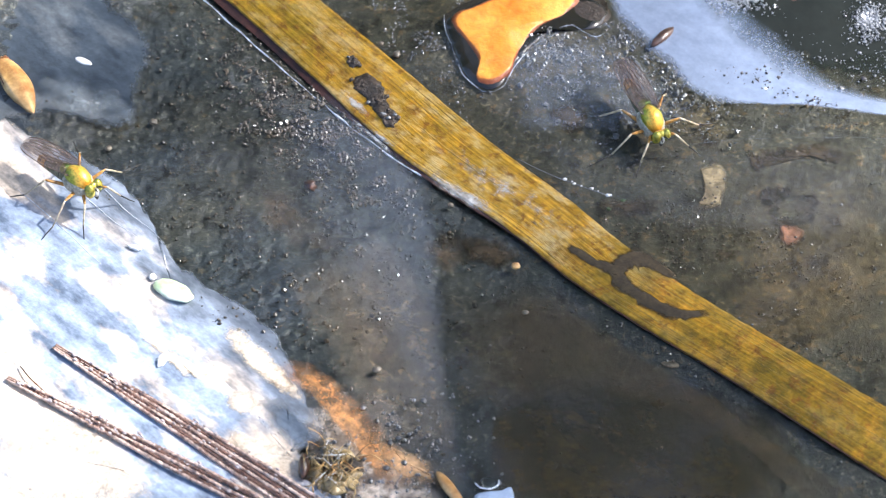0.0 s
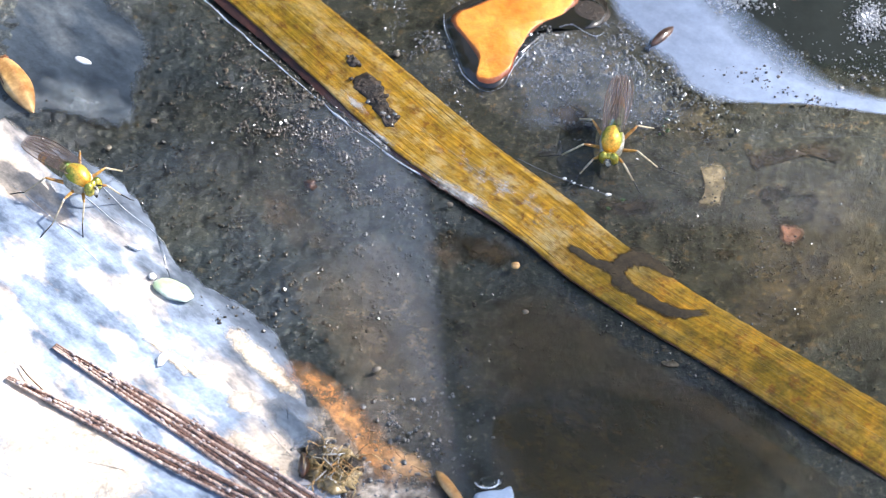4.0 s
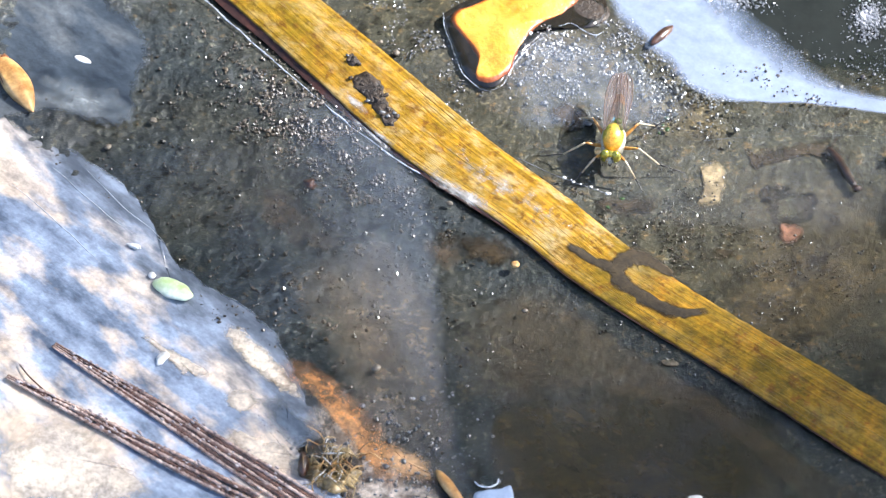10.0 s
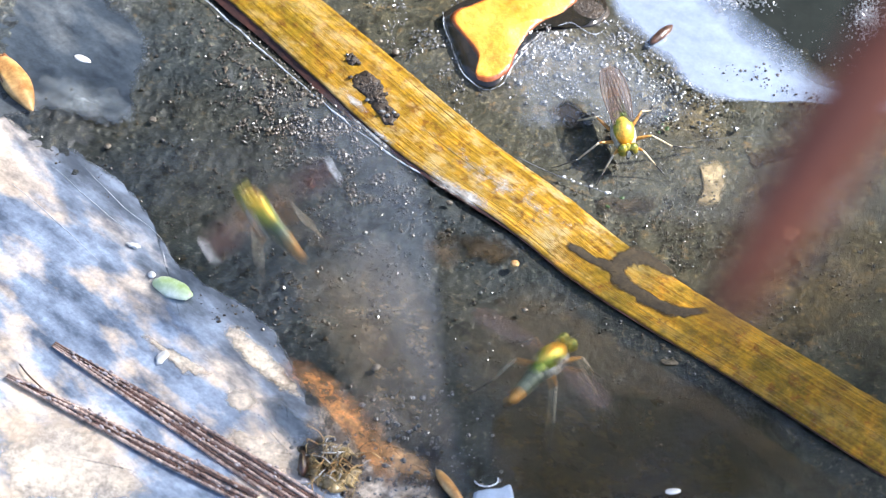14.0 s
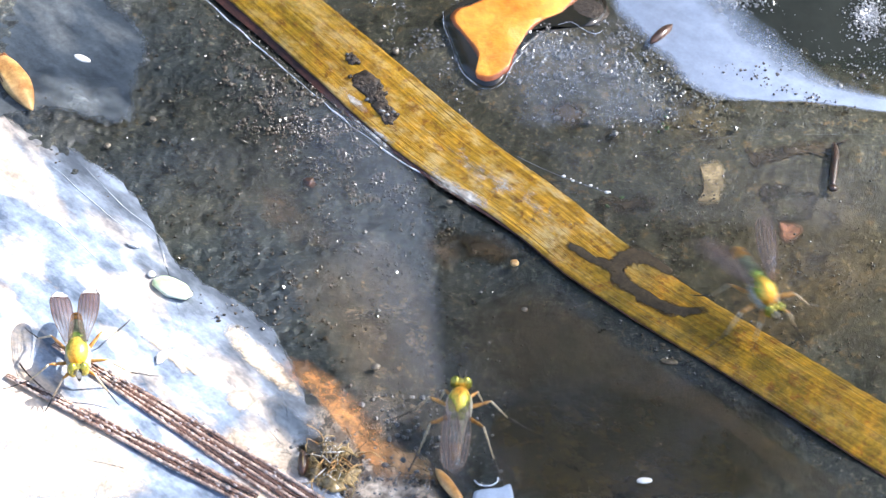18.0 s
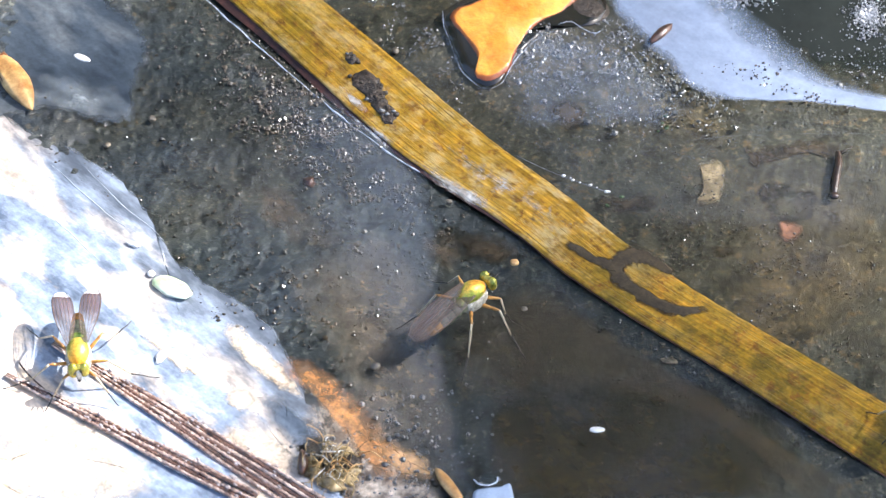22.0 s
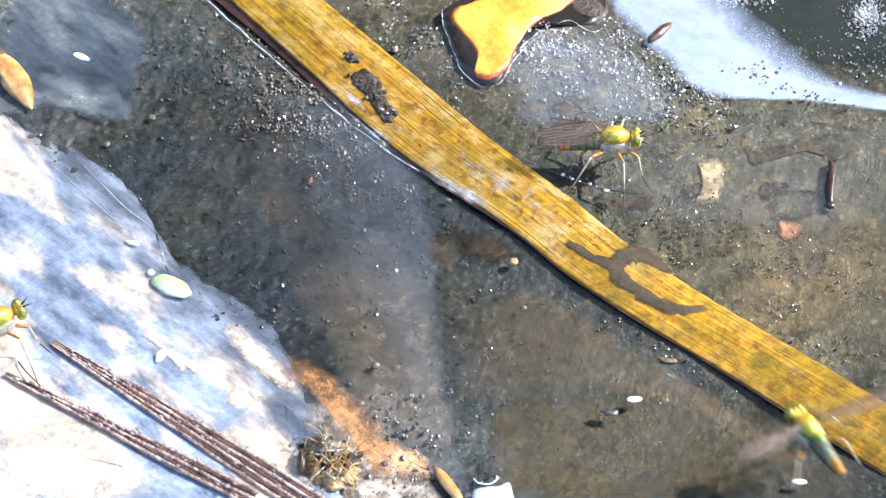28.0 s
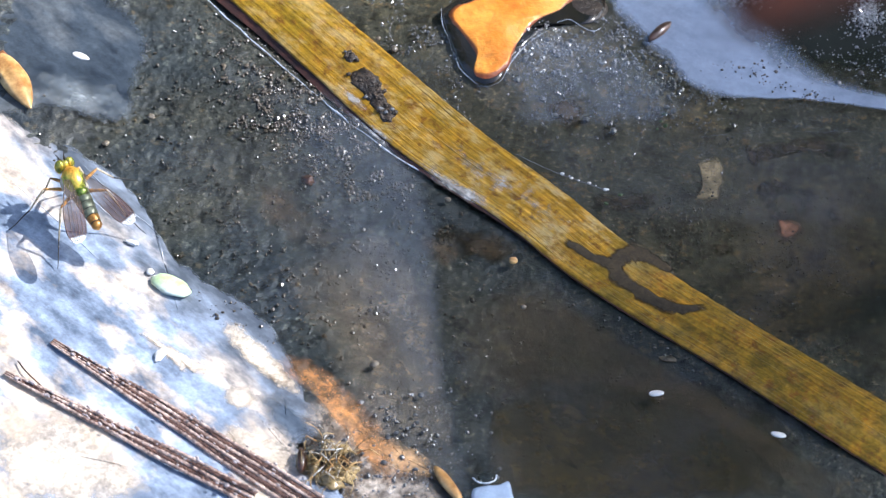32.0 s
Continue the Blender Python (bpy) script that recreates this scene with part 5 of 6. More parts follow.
def tilted(degrees):
    """Turns the body about the middle of the thorax; positive: head down."""
    return Matrix.Translation((0, 0, 1.4 * MM)) @ Matrix.Rotation(radians(degrees), 4, "Y") @ Matrix.Translation((0, 0, -1.4 * MM))


def wing_half(f):
    """Half the wing's width: narrow at the hinge, widest past the middle, with a round tip."""
    grow = 0.14 + 0.40 * math.sin(math.pi / 2 * min(1, f / 0.62)) ** 1.2
    return grow * math.sqrt(max(0.0, 1 - max(0, (f - 0.72) / 0.285) ** 2.4)) + 0.01


def fly(male=False, tilt=-4):
    root = base("fly", 0, 0)
    root["tilt"] = tilt
    root.scale = (1.18, 1.18, 1.18)
    tagged(root, "bronze-green long-legged fly with dark wings tipped white" if male else "slender long-legged fly with bronze-green thorax and smoky wings", "fly", "flies at the pool")
    bm = lump(bmesh.new(), (0, 0, 1.46), (0.86, 0.56, 0.58), 1, 0.05, 3)
    for v in bm.verts:
        v.co.z += 0.14 * (1 - (v.co.x / 0.9) ** 2) * (v.co.z > 1.46)
    part("thorax", bm, THORAX, root)
    part("scutellum", lump(bmesh.new(), (-0.92, 0, 1.66), (0.26, 0.38, 0.20), 1, 0, 2), SCUTELLUM, root, "green shield behind the thorax")
    part("neck", tube(bmesh.new(), [(0.75, 0, 1.42), (0.95, 0, 1.42)], 0.17, 8), PLEURON, root)
    for s in (1, -1):
        part("pleuron", lump(bmesh.new(), (-0.02, 0.26 * s, 1.14), (0.82, 0.40, 0.58), 2, 0.15, 3), PLEURON, root, "silvery dusted side of the thorax")
    start, end = Vector((-0.62, 0, 1.30)), Vector((-3.05, 0, 0.98))
    segments = 6
    for i in range(segments):
        a, b = start.lerp(end, i / segments), start.lerp(end, (i + 1) / segments)
        r0, r1 = 0.47 * (1 - 0.50 * (i / segments) ** 1.4), 0.47 * (1 - 0.50 * ((i + 1) / segments) ** 1.4)
        pts, rad = [a.lerp(b, k / 6) for k in range(7)], [(r0 + (r1 - r0) * k / 6) * (1 + 0.07 * math.sin(math.pi * k / 6)) for k in range(7)]
        if i == segments - 1:
            rad[4:] = [rad[4] * 0.9, rad[5] * 0.65, rad[6] * 0.2]
        seg = part("abdomen_segment", tube(bmesh.new(), pts, rad, 14), ABDOMEN if i < 4 else ABDOMEN_TIP, root, "" if i < 4 else "orange-brown hind segment")
        if i:
            part("joint", tube(bmesh.new(), [a - (b - a) * 0.05, a + (b - a) * 0.05], r0 * 1.03, 14), FOOT, seg, "black ring between segments")
    head = part("head", lump(bmesh.new(), (1.12, 0, 1.42), (0.25, 0.46, 0.42), 1, 0, 3), EYE, root)
    for s in (1, -1):
        part("eye", lump(bmesh.new(), (1.16, 0.27 * s, 1.45), (0.29, 0.29, 0.46), 1, 0, 3), EYE, head, "bright green compound eye")
        part("antenna", tube(bmesh.new(), [(1.38, 0.1 * s, 1.62), (1.52, 0.14 * s, 1.70), (1.80, 0.24 * s, 1.78)], [0.07, 0.05, 0.010], 6), FOOT, head)
    part("face", lump(bmesh.new(), (1.33, 0, 1.30), (0.14, 0.17, 0.34), 1, 0, 2), FACE, head, "silvery white face")
    part("proboscis", tube(bmesh.new(), [(1.28, 0, 1.05), (1.32, 0, 0.90), (1.30, 0, 0.76)], [0.12, 0.10, 0.05], 7), FOOT, head)
    shapes = (("front", (0.60, 0.26, 0.92), (1.25, 0.78, 1.20), (1.70, 1.42, 0.42), (2.25, 1.95, 0.03)),
              ("middle", (0.14, 0.34, 0.86), (0.50, 1.40, 1.42), (0.58, 2.55, 0.45), (0.52, 4.00, 0.02)),
              ("hind", (-0.36, 0.34, 0.88), (-1.10, 1.20, 1.60), (-2.15, 2.00, 0.42), (-3.35, 2.70, 0.02)))
    for s in (1, -1):
        for which, a, b, c, d in shapes:
            a, b, c, d = (Vector((p[0], p[1] * s, p[2])) for p in (a, b, c, d))
            part("coxa", lump(bmesh.new(), a + Vector((0, -0.04 * s, 0.12)), (0.15, 0.13, 0.26), 1, 0.1, 2), PLEURON, root)
            hip, b, c, d = a, b - a, c - a, d - a
            leg = part("leg", tube(bmesh.new(), [b * 0, b * 0.3, b * 0.8, b], [0.065, 0.105, 0.075, 0.045], 8), LEG, root, "amber thigh")
            part("tibia", tube(bmesh.new(), [b, b.lerp(c, 0.15), b.lerp(c, 0.5), c], [0.052, 0.060, 0.054, 0.042], 7), SHIN, leg, "pale straw-coloured shin")
            part("tarsus", tube(bmesh.new(), [c, c.lerp(d, 0.3), c.lerp(d, 0.7) - Vector((0, 0, 0.05)), d], [0.040, 0.036, 0.030, 0.02], 6), FOOT, leg, "black foot")
            leg.matrix_basis = Matrix.Translation(hip * MM)
            leg["foot"] = tuple(d)
    for s in (1, -1):
        bm = bmesh.new()
        rows = []
        for i in range(21):
            f = i / 20
            half = wing_half(f)
            mid = 0.22 * s * f
            rows.append([bm.verts.new((-WING_LONG * f, mid + half * k / 4, 0.10 * math.sin(k * 0.7 + f * 3) * half - 0.25 * f * f)) for k in range(-4, 5)])
        for r, q in zip(rows, rows[1:]):
            for k in range(8):
                bm.faces.new((r[k], r[k + 1], q[k + 1], q[k]))
        uvl = bm.loops.layers.uv.new("UVMap")
        for face in bm.faces:
            for l in face.loops:
                l[uvl].uv = (-l.vert.co.x / WING_LONG, 0.5)
        wing = part("wing", bm, WING_MALE if male else WING, root)
        wing.matrix_basis = pose(-0.15 * MM, 0.40 * s * MM, 1.98 * MM, 10 * s, -3, 4 * s)
        for e in (-0.92, -0.6, -0.25, 0.1, 0.45, 0.92):
            vp = [(-WING_LONG * f, 0.22 * s * f + e * wing_half(f), 0.10 * math.sin(e * 2.8 + f * 3) * wing_half(f) - 0.25 * f * f + 0.01) for f in [j / 12 * 0.97 for j in range(13)]]
            part("vein", tube(bmesh.new(), vp, 0.022 if abs(e) > 0.9 and e * s > 0 else 0.013, 5), VEIN, wing)
    for child in root.children:
        if not child.name.startswith(("leg", "coxa")):
            child.matrix_basis = tilted(tilt) @ child.matrix_basis
    return root


RISE = 1.15


def leg_pose(leg, tall):
    """Turns a leg at the hip so that its foot stays on the ground when the body is carried higher."""
    d = Vector(leg["foot"])
    ang = math.asin(min(0.98, (-d.z + RISE * tall) / d.length)) - math.asin(-d.z / d.length)
    return Matrix.Translation(leg.location) @ Matrix.Rotation(ang, 4, Vector((-d.y, d.x, 0)))


def wing_pose(side, spread, tilt):
    return tilted(tilt) @ pose(-0.15 * MM, 0.40 * side * MM, (1.98 + 0.05 * side) * MM, (5 - 12 * spread) * side, -3 + 12 * spread, (8.5 - 86 * spread) * side)


# ---- a red leaf tip that sways close before the lens ----
def red_leaf():
    root = tagged(base("red_leaf", 0, 0), "dark red narrow leaf tip swaying close to the lens", "leaf")
    bm = bmesh.new()
    rows = []
    for i in range(25):
        f = i / 24
        half = 0.85 * min(1, (f * 3.2) ** 0.6)
        rows.append([bm.verts.new((-3.2 + 15 * f, half * k / 3 + 0.25 * math.sin(f * 5), -0.12 * abs(k))) for k in range(-3, 4)])
    for r, q in zip(rows, rows[1:]):
        for k in range(6):
            bm.faces.new((r[k], r[k + 1], q[k + 1], q[k]))
    ob = part("blade", bm, REDSTALK, root)
    sol = ob.modifiers.new("thickness", "SOLIDIFY")
    sol.thickness = 0.08 * MM
    line = spline([(11.6, 0.2, -0.1), (27.5, -5.5, -4.9), (56.0, -23.5, -39.3), (55.6, -55.5, -94.3), (39.7, -76.9, -137.0)], 40)
    part("stem", tube(bmesh.new(), line, [0.35 + 0.02 * i for i in range(41)], 8), REDSTALK, root, "thin dark red stem rooted in the bank")
    return root


# ---- unseen saplings added to shade the pool, unseen hedge added for the water's mirroring ----
def shade_twig(seed, crown, count):
    """crown: half width and height of the leafy tip, in millimetres."""
    root = tagged(base("hazel_sapling", 0, 0), "unseen leafy sapling added to cast moving shade on the pool", "sapling")
    side = SUN_DIR.cross(Vector((0, 0, 1))).normalized()
    up = side.cross(SUN_DIR).normalized()
    def at(u, v, w=0.0):
        return side * u + up * v + SUN_DIR * w
    part("stem", tube(bmesh.new(), spline([at(-8, 4, 6), at(0, 40, 4), at(10, 120, 0), (160, 260, 200), (420, 430, -600), (520, 520, -1660)], 20), [0.8 + 0.25 * i for i in range(21)], 6), TWIG, root)
    rng = random.Random(seed)
    for n in range(count + 80):
        far = n >= count
        while True:
            u, v = rng.uniform(-1, 1), rng.uniform(-1, 1)
            if u * u + v * v < 1:
                break
        cu, cv = (u * crown[0], v * crown[1]) if not far else (u * 120 + 30, 150 + v * 90)
        turn, length, width = rng.uniform(0, 360), rng.uniform(9, 13), rng.uniform(5.5, 7.5)
        bm = bmesh.new()
        rows = []
        a = Vector((math.cos(radians(turn)), math.sin(radians(turn))))
        b = Vector((-a.y, a.x))
        for i in range(9):
            f = i / 8
            half = width / 2 * (math.sin(math.pi * f ** 0.85) ** 0.75 if 0 < i < 8 else 0.02)
            rows.append([bm.verts.new(at(cu + (a * (f - 0.5) * length + b * half * k / 2).x, cv + (a * (f - 0.5) * length + b * half * k / 2).y, rng.uniform(-0.3, 0.3) + 14 * u * v - 0.5 * abs(k))) for k in range(-2, 3)])
        for r, q in zip(rows, rows[1:]):
            for k in range(4):
                bm.faces.new((r[k], r[k + 1], q[k + 1], q[k]))
        part("leaf", bm, SHADE_LEAF, root)
    return root


twig = shade_twig(21, (22, 16), 31)
twig_low = shade_twig(22, (18, 14), 25)
red_tip = red_leaf()


# Unseen backdrop, added so that flat water mirrors dark foliage.
def hedge():
    rng = random.Random(11)
    co, faces = [], []
    for i in range(9000):
        x, z = rng.uniform(-4500, 4500), rng.uniform(0, 3300)
        y = 2000 + rng.uniform(-250, 350) + 200 * math.sin(x / 700)
        a, s = rng.uniform(0, math.tau), rng.uniform(40, 85)
        u = Vector((math.cos(a), rng.uniform(-0.5, 0.5), math.sin(a))) * s
        w = Vector((-math.sin(a), rng.uniform(-0.5, 0.5), math.cos(a))) * s * 0.6
        p = Vector((x, y, z))
        k = len(co)
        co += [tuple(q * MM) for q in (p - u, p + w, p + u, p - w)]
        faces.append((k, k + 1, k + 2, k + 3))
    me = bpy.data.meshes.new("hedge")
    me.from_pydata(co, [], faces)
    me.materials.append(HEDGE_LEAF)
    tagged(new("hedge", me), "unseen dense dark green hedge added for the water to mirror", "hedge", kind="stuff")


hedge()

FLIES = [fly(False, 9), fly()]
FLIES += [copy_thing(FLIES[1], Matrix()) for _ in range(2)] + [fly(True)]
FLIES += [copy_thing(FLIES[4], Matrix()) for _ in range(2)]
for one in FLIES:
    one["tilt"] = 9 if one is FLIES[0] else -4


def motions():
    FLY_A = [
        (0.00, 12.9, 9.3, 0.07, -66, 0.00, 0.05),
        (1.45, 12.9, 9.3, 0.07, -66, 0.00, 0.05),
        (1.60, 10.4, 7.5, 0.07, -100, 0.00, 0.05),
        (9.90, 10.4, 7.5, 0.10, -100, 0.00, 0.08),
        (10.30, 11.1, 7.9, 0.10, -90, 0.00, 0.08),
        (13.00, 11.3, 8.1, 0.11, -84, 0.00, 0.09),
        (14.50, 11.1, 8.0, 0.12, -78, 0.00, 0.09),
        (17.60, 11.0, 8.2, 0.13, -76, 0.00, 0.10),
        (17.78, 11.2, 7.8, 0.71, -66, 0.30, 0.31),
        (17.90, 15.3, -5.3, 4.82, -57, 1.00, 0.63),
        (18.00, 19.0, -6.1, 1.67, -66, 0.30, 0.90),
        (18.10, 20.4, -7.2, 1.47, -82, 0.00, 0.90),
        (18.30, 22.5, -8.8, 1.67, -94, 0.00, 0.90),
        (18.50, 23.3, -9.6, 1.67, -114, 0.00, 0.90),
        (18.70, 23.7, -10.2, 1.67, -118, 0.00, 0.90),
        (19.00, 25.0, -12.3, 1.67, -123, 0.00, 0.90),
        (19.30, 27.8, -13.8, 1.67, -123, 0.00, 0.90),
        (22.00, 27.9, -14.8, 1.17, -132, 0.00, 0.90),
        (24.50, 27.8, -16.2, 1.17, -143, 0.00, 0.90),
        (25.20, 30.9, -21.4, 1.17, -143, 0.00, 0.90),
        (26.80, 30.7, -23.4, 1.17, -193, 0.00, 0.90),
        (27.40, 23.9, -20.3, 1.17, -217, 0.20, 0.90),
        (27.85, 23.4, -19.5, 1.17, -228, 0.20, 0.90),
        (28.00, 20.8, -17.6, 3.17, -242, 1.00, 0.90),
        (28.10, 19.6, -14.7, 1.67, -246, 0.30, 0.90),
        (28.20, 18.8, -12.3, 1.38, -250, 0.00, 0.91),
        (28.50, 17.6, -11.9, 1.43, -258, 0.00, 0.94),
        (28.60, 16.5, -12.0, 6.24, -262, 1.00, 0.96),
        (28.70, 16.6, -5.7, 4.26, -266, 0.70, 0.97),
        (28.80, 18.6, -0.1, 1.77, -268, 0.20, 0.98),
        (29.00, 20.6, 2.1, 1.30, -272, 0.00, 1.00),
        (29.20, 21.6, 1.8, 1.28, -286, 0.00, 0.99),
        (29.40, 22.7, 2.2, 1.27, -307, 0.00, 0.98),
        (29.60, 24.6, 2.6, 1.25, -321, 0.00, 0.96),
        (29.80, 26.2, -0.3, 1.23, -307, 0.00, 0.95),
        (30.10, 26.0, -1.6, 1.21, -294, 0.00, 0.93),
        (30.50, 26.5, -1.8, 1.18, -294, 0.00, 0.91),
        (30.70, 29.7, -2.2, 1.17, -312, 0.00, 0.90),
        (32.00, 31.1, -2.2, 1.17, -312, 0.00, 0.90),
    ]
    FLY_B = [
        (0.00, -22.4, 3.9, 0.61, -42, 0.00, 0.30),
        (1.15, -22.4, 3.9, 0.61, -42, 0.00, 0.30),
        (1.30, -23.4, 3.5, 1.70, -42, 0.60, 0.30),
        (1.45, -22.9, 4.3, 0.62, -46, 0.20, 0.30),
        (1.70, -22.4, 4.0, 0.61, -43, 0.00, 0.30),
        (6.30, -22.4, 4.0, 0.61, -43, 0.00, 0.30),
        (6.40, -14.0, 2.1, 5.39, -25, 1.00, 0.30),
        (6.50, -0.1, -4.4, 5.39, -66, 1.00, 0.30),
        (6.60, -4.9, -15.4, 4.39, -106, 1.00, 0.30),
        (6.90, -4.6, -15.0, 4.39, -123, 1.00, 0.30),
        (7.00, -6.1, -20.4, 5.81, -114, 1.00, 0.30),
        (7.20, -8.0, -31.9, 6.38, -106, 1.00, 0.30),
        (9.00, -7.0, -29.9, 1.23, -66, 0.00, 0.30),
        (12.00, -0.8, -29.3, 0.39, 0, 0.00, 0.30),
        (15.60, 3.1, -23.2, 0.39, 66, 0.00, 0.30),
        (16.50, 4.0, -19.5, 0.39, 74, 0.20, 0.30),
        (17.30, 3.9, -19.0, 0.39, 82, 0.10, 0.30),
        (17.60, 3.6, -17.6, 0.78, 86, 0.30, 0.60),
        (17.80, 1.8, -16.2, 1.17, 94, 0.00, 0.90),
        (18.10, 0.9, -13.4, 1.18, 82, 0.00, 0.90),
        (18.45, 0.4, -13.0, 1.18, 86, 0.00, 0.91),
        (18.60, -0.6, -10.8, 2.18, 78, 0.20, 0.91),
        (18.75, -1.6, -8.3, 1.19, 70, 0.00, 0.91),
        (19.00, -1.1, -7.9, 1.19, 57, 0.00, 0.92),
        (19.30, 0.7, -8.1, 1.20, 53, 0.00, 0.92),
        (19.60, 1.9, -6.8, 1.20, 48, 0.00, 0.92),
        (22.00, 1.7, -6.0, 1.24, 43, 0.00, 0.95),
        (24.50, 1.6, -6.1, 1.28, 48, 0.00, 0.99),
        (24.62, 0.0, -6.2, 2.29, 74, 0.20, 0.99),
        (24.75, -1.5, -2.7, 1.29, 94, 0.00, 0.99),
        (25.10, -1.0, -1.6, 1.29, 92, 0.00, 0.99),
        (25.30, -0.6, -0.9, 1.30, 82, 0.00, 1.00),
        (25.45, -0.5, 0.6, 1.30, 70, 0.00, 1.00),
        (26.20, 1.9, 1.8, 1.42, 37, 0.00, 0.86),
        (27.20, 8.9, 4.2, 1.35, 10, 0.00, 0.69),
        (27.80, 9.2, 4.7, 1.31, 7, 0.00, 0.66),
        (27.90, 10.5, 6.6, 0.85, 3, 0.00, 0.66),
        (28.40, 10.7, 6.7, 0.82, -7, 0.00, 0.63),
        (29.00, 11.8, 8.2, 0.78, 8, 0.00, 0.60),
        (29.12, 11.2, 8.4, 0.78, 31, 0.00, 0.60),
        (29.22, 9.7, 9.5, 0.78, 68, 0.00, 0.60),
        (30.05, 9.4, 9.8, 0.35, 73, 0.00, 0.27),
        (30.20, 8.0, 12.4, 0.26, 88, 0.00, 0.20),
        (30.33, 8.1, 12.9, 0.26, 90, 0.00, 0.20),
        (30.40, 8.3, 14.5, 4.26, 82, 1.00, 0.20),
        (30.55, 9.5, 21.4, 6.26, 78, 1.00, 0.20),
        (32.00, 11.9, 32.8, 0.26, 74, 0.00, 0.20),
    ]
    FLY_C = [
        (0.00, 0.5, -32.1, 2.78, 98, 0.00, 0.60),
        (0.80, 3.5, -31.6, 4.78, 106, 1.00, 0.60),
        (1.00, -1.1, -3.9, 5.78, 114, 1.00, 0.60),
        (1.10, -5.1, 5.7, 5.78, 127, 1.00, 0.60),
        (1.20, -22.0, 1.5, 6.07, 193, 1.00, 0.60),
        (1.40, -23.5, 1.0, 6.19, 123, 1.00, 0.60),
        (1.50, -17.2, 7.3, 5.78, 82, 1.00, 0.60),
        (1.65, -14.4, 21.4, 6.78, 74, 1.00, 0.60),
        (5.00, -16.9, 31.2, 0.78, 0, 0.00, 0.60),
        (8.50, -17.6, 25.0, 3.78, -66, 0.60, 0.60),
        (8.65, -16.3, 13.9, 3.78, -25, 0.80, 0.60),
        (8.83, -16.7, 13.2, 3.78, 0, 0.80, 0.60),
        (8.90, -13.6, 14.3, 4.78, -13, 1.00, 0.60),
        (9.00, 4.9, -0.5, 7.78, -25, 1.00, 0.60),
        (9.10, 30.7, -3.9, 8.78, 0, 1.00, 0.60),
        (9.45, 33.2, 0.0, 6.28, 45, 0.65, 0.60),
        (9.80, 35.8, 4.1, 3.78, 90, 0.30, 0.60),
        (10.20, 35.2, 10.2, 5.78, 167, 1.00, 0.60),
        (10.30, 19.9, 7.0, 5.78, 177, 1.00, 0.60),
        (10.40, -6.2, 3.6, 5.78, 173, 1.00, 0.60),
        (10.50, -15.8, 5.4, 5.78, 143, 1.00, 0.60),
        (10.62, -32.1, 9.6, 7.32, 167, 1.00, 0.60),
        (20.00, -37.0, 12.9, 0.78, 98, 0.00, 0.60),
        (28.00, -32.6, -4.5, 5.97, 19, 1.00, 0.60),
        (28.05, -18.2, -5.3, 7.16, 19, 1.00, 0.60),
        (28.10, -1.9, -2.4, 6.78, 31, 1.00, 0.60),
        (28.20, 19.0, 10.2, 6.78, 13, 1.00, 0.60),
        (28.30, 23.2, 8.7, 6.78, -57, 1.00, 0.60),
        (28.40, 24.3, 4.4, 6.78, -106, 1.00, 0.60),
        (28.50, 11.5, 9.9, 6.78, -173, 1.00, 0.60),
        (28.62, 4.1, 22.9, 6.78, -193, 1.00, 0.60),
        (32.00, 0.6, 33.4, 0.78, -246, 0.00, 0.60),
    ]
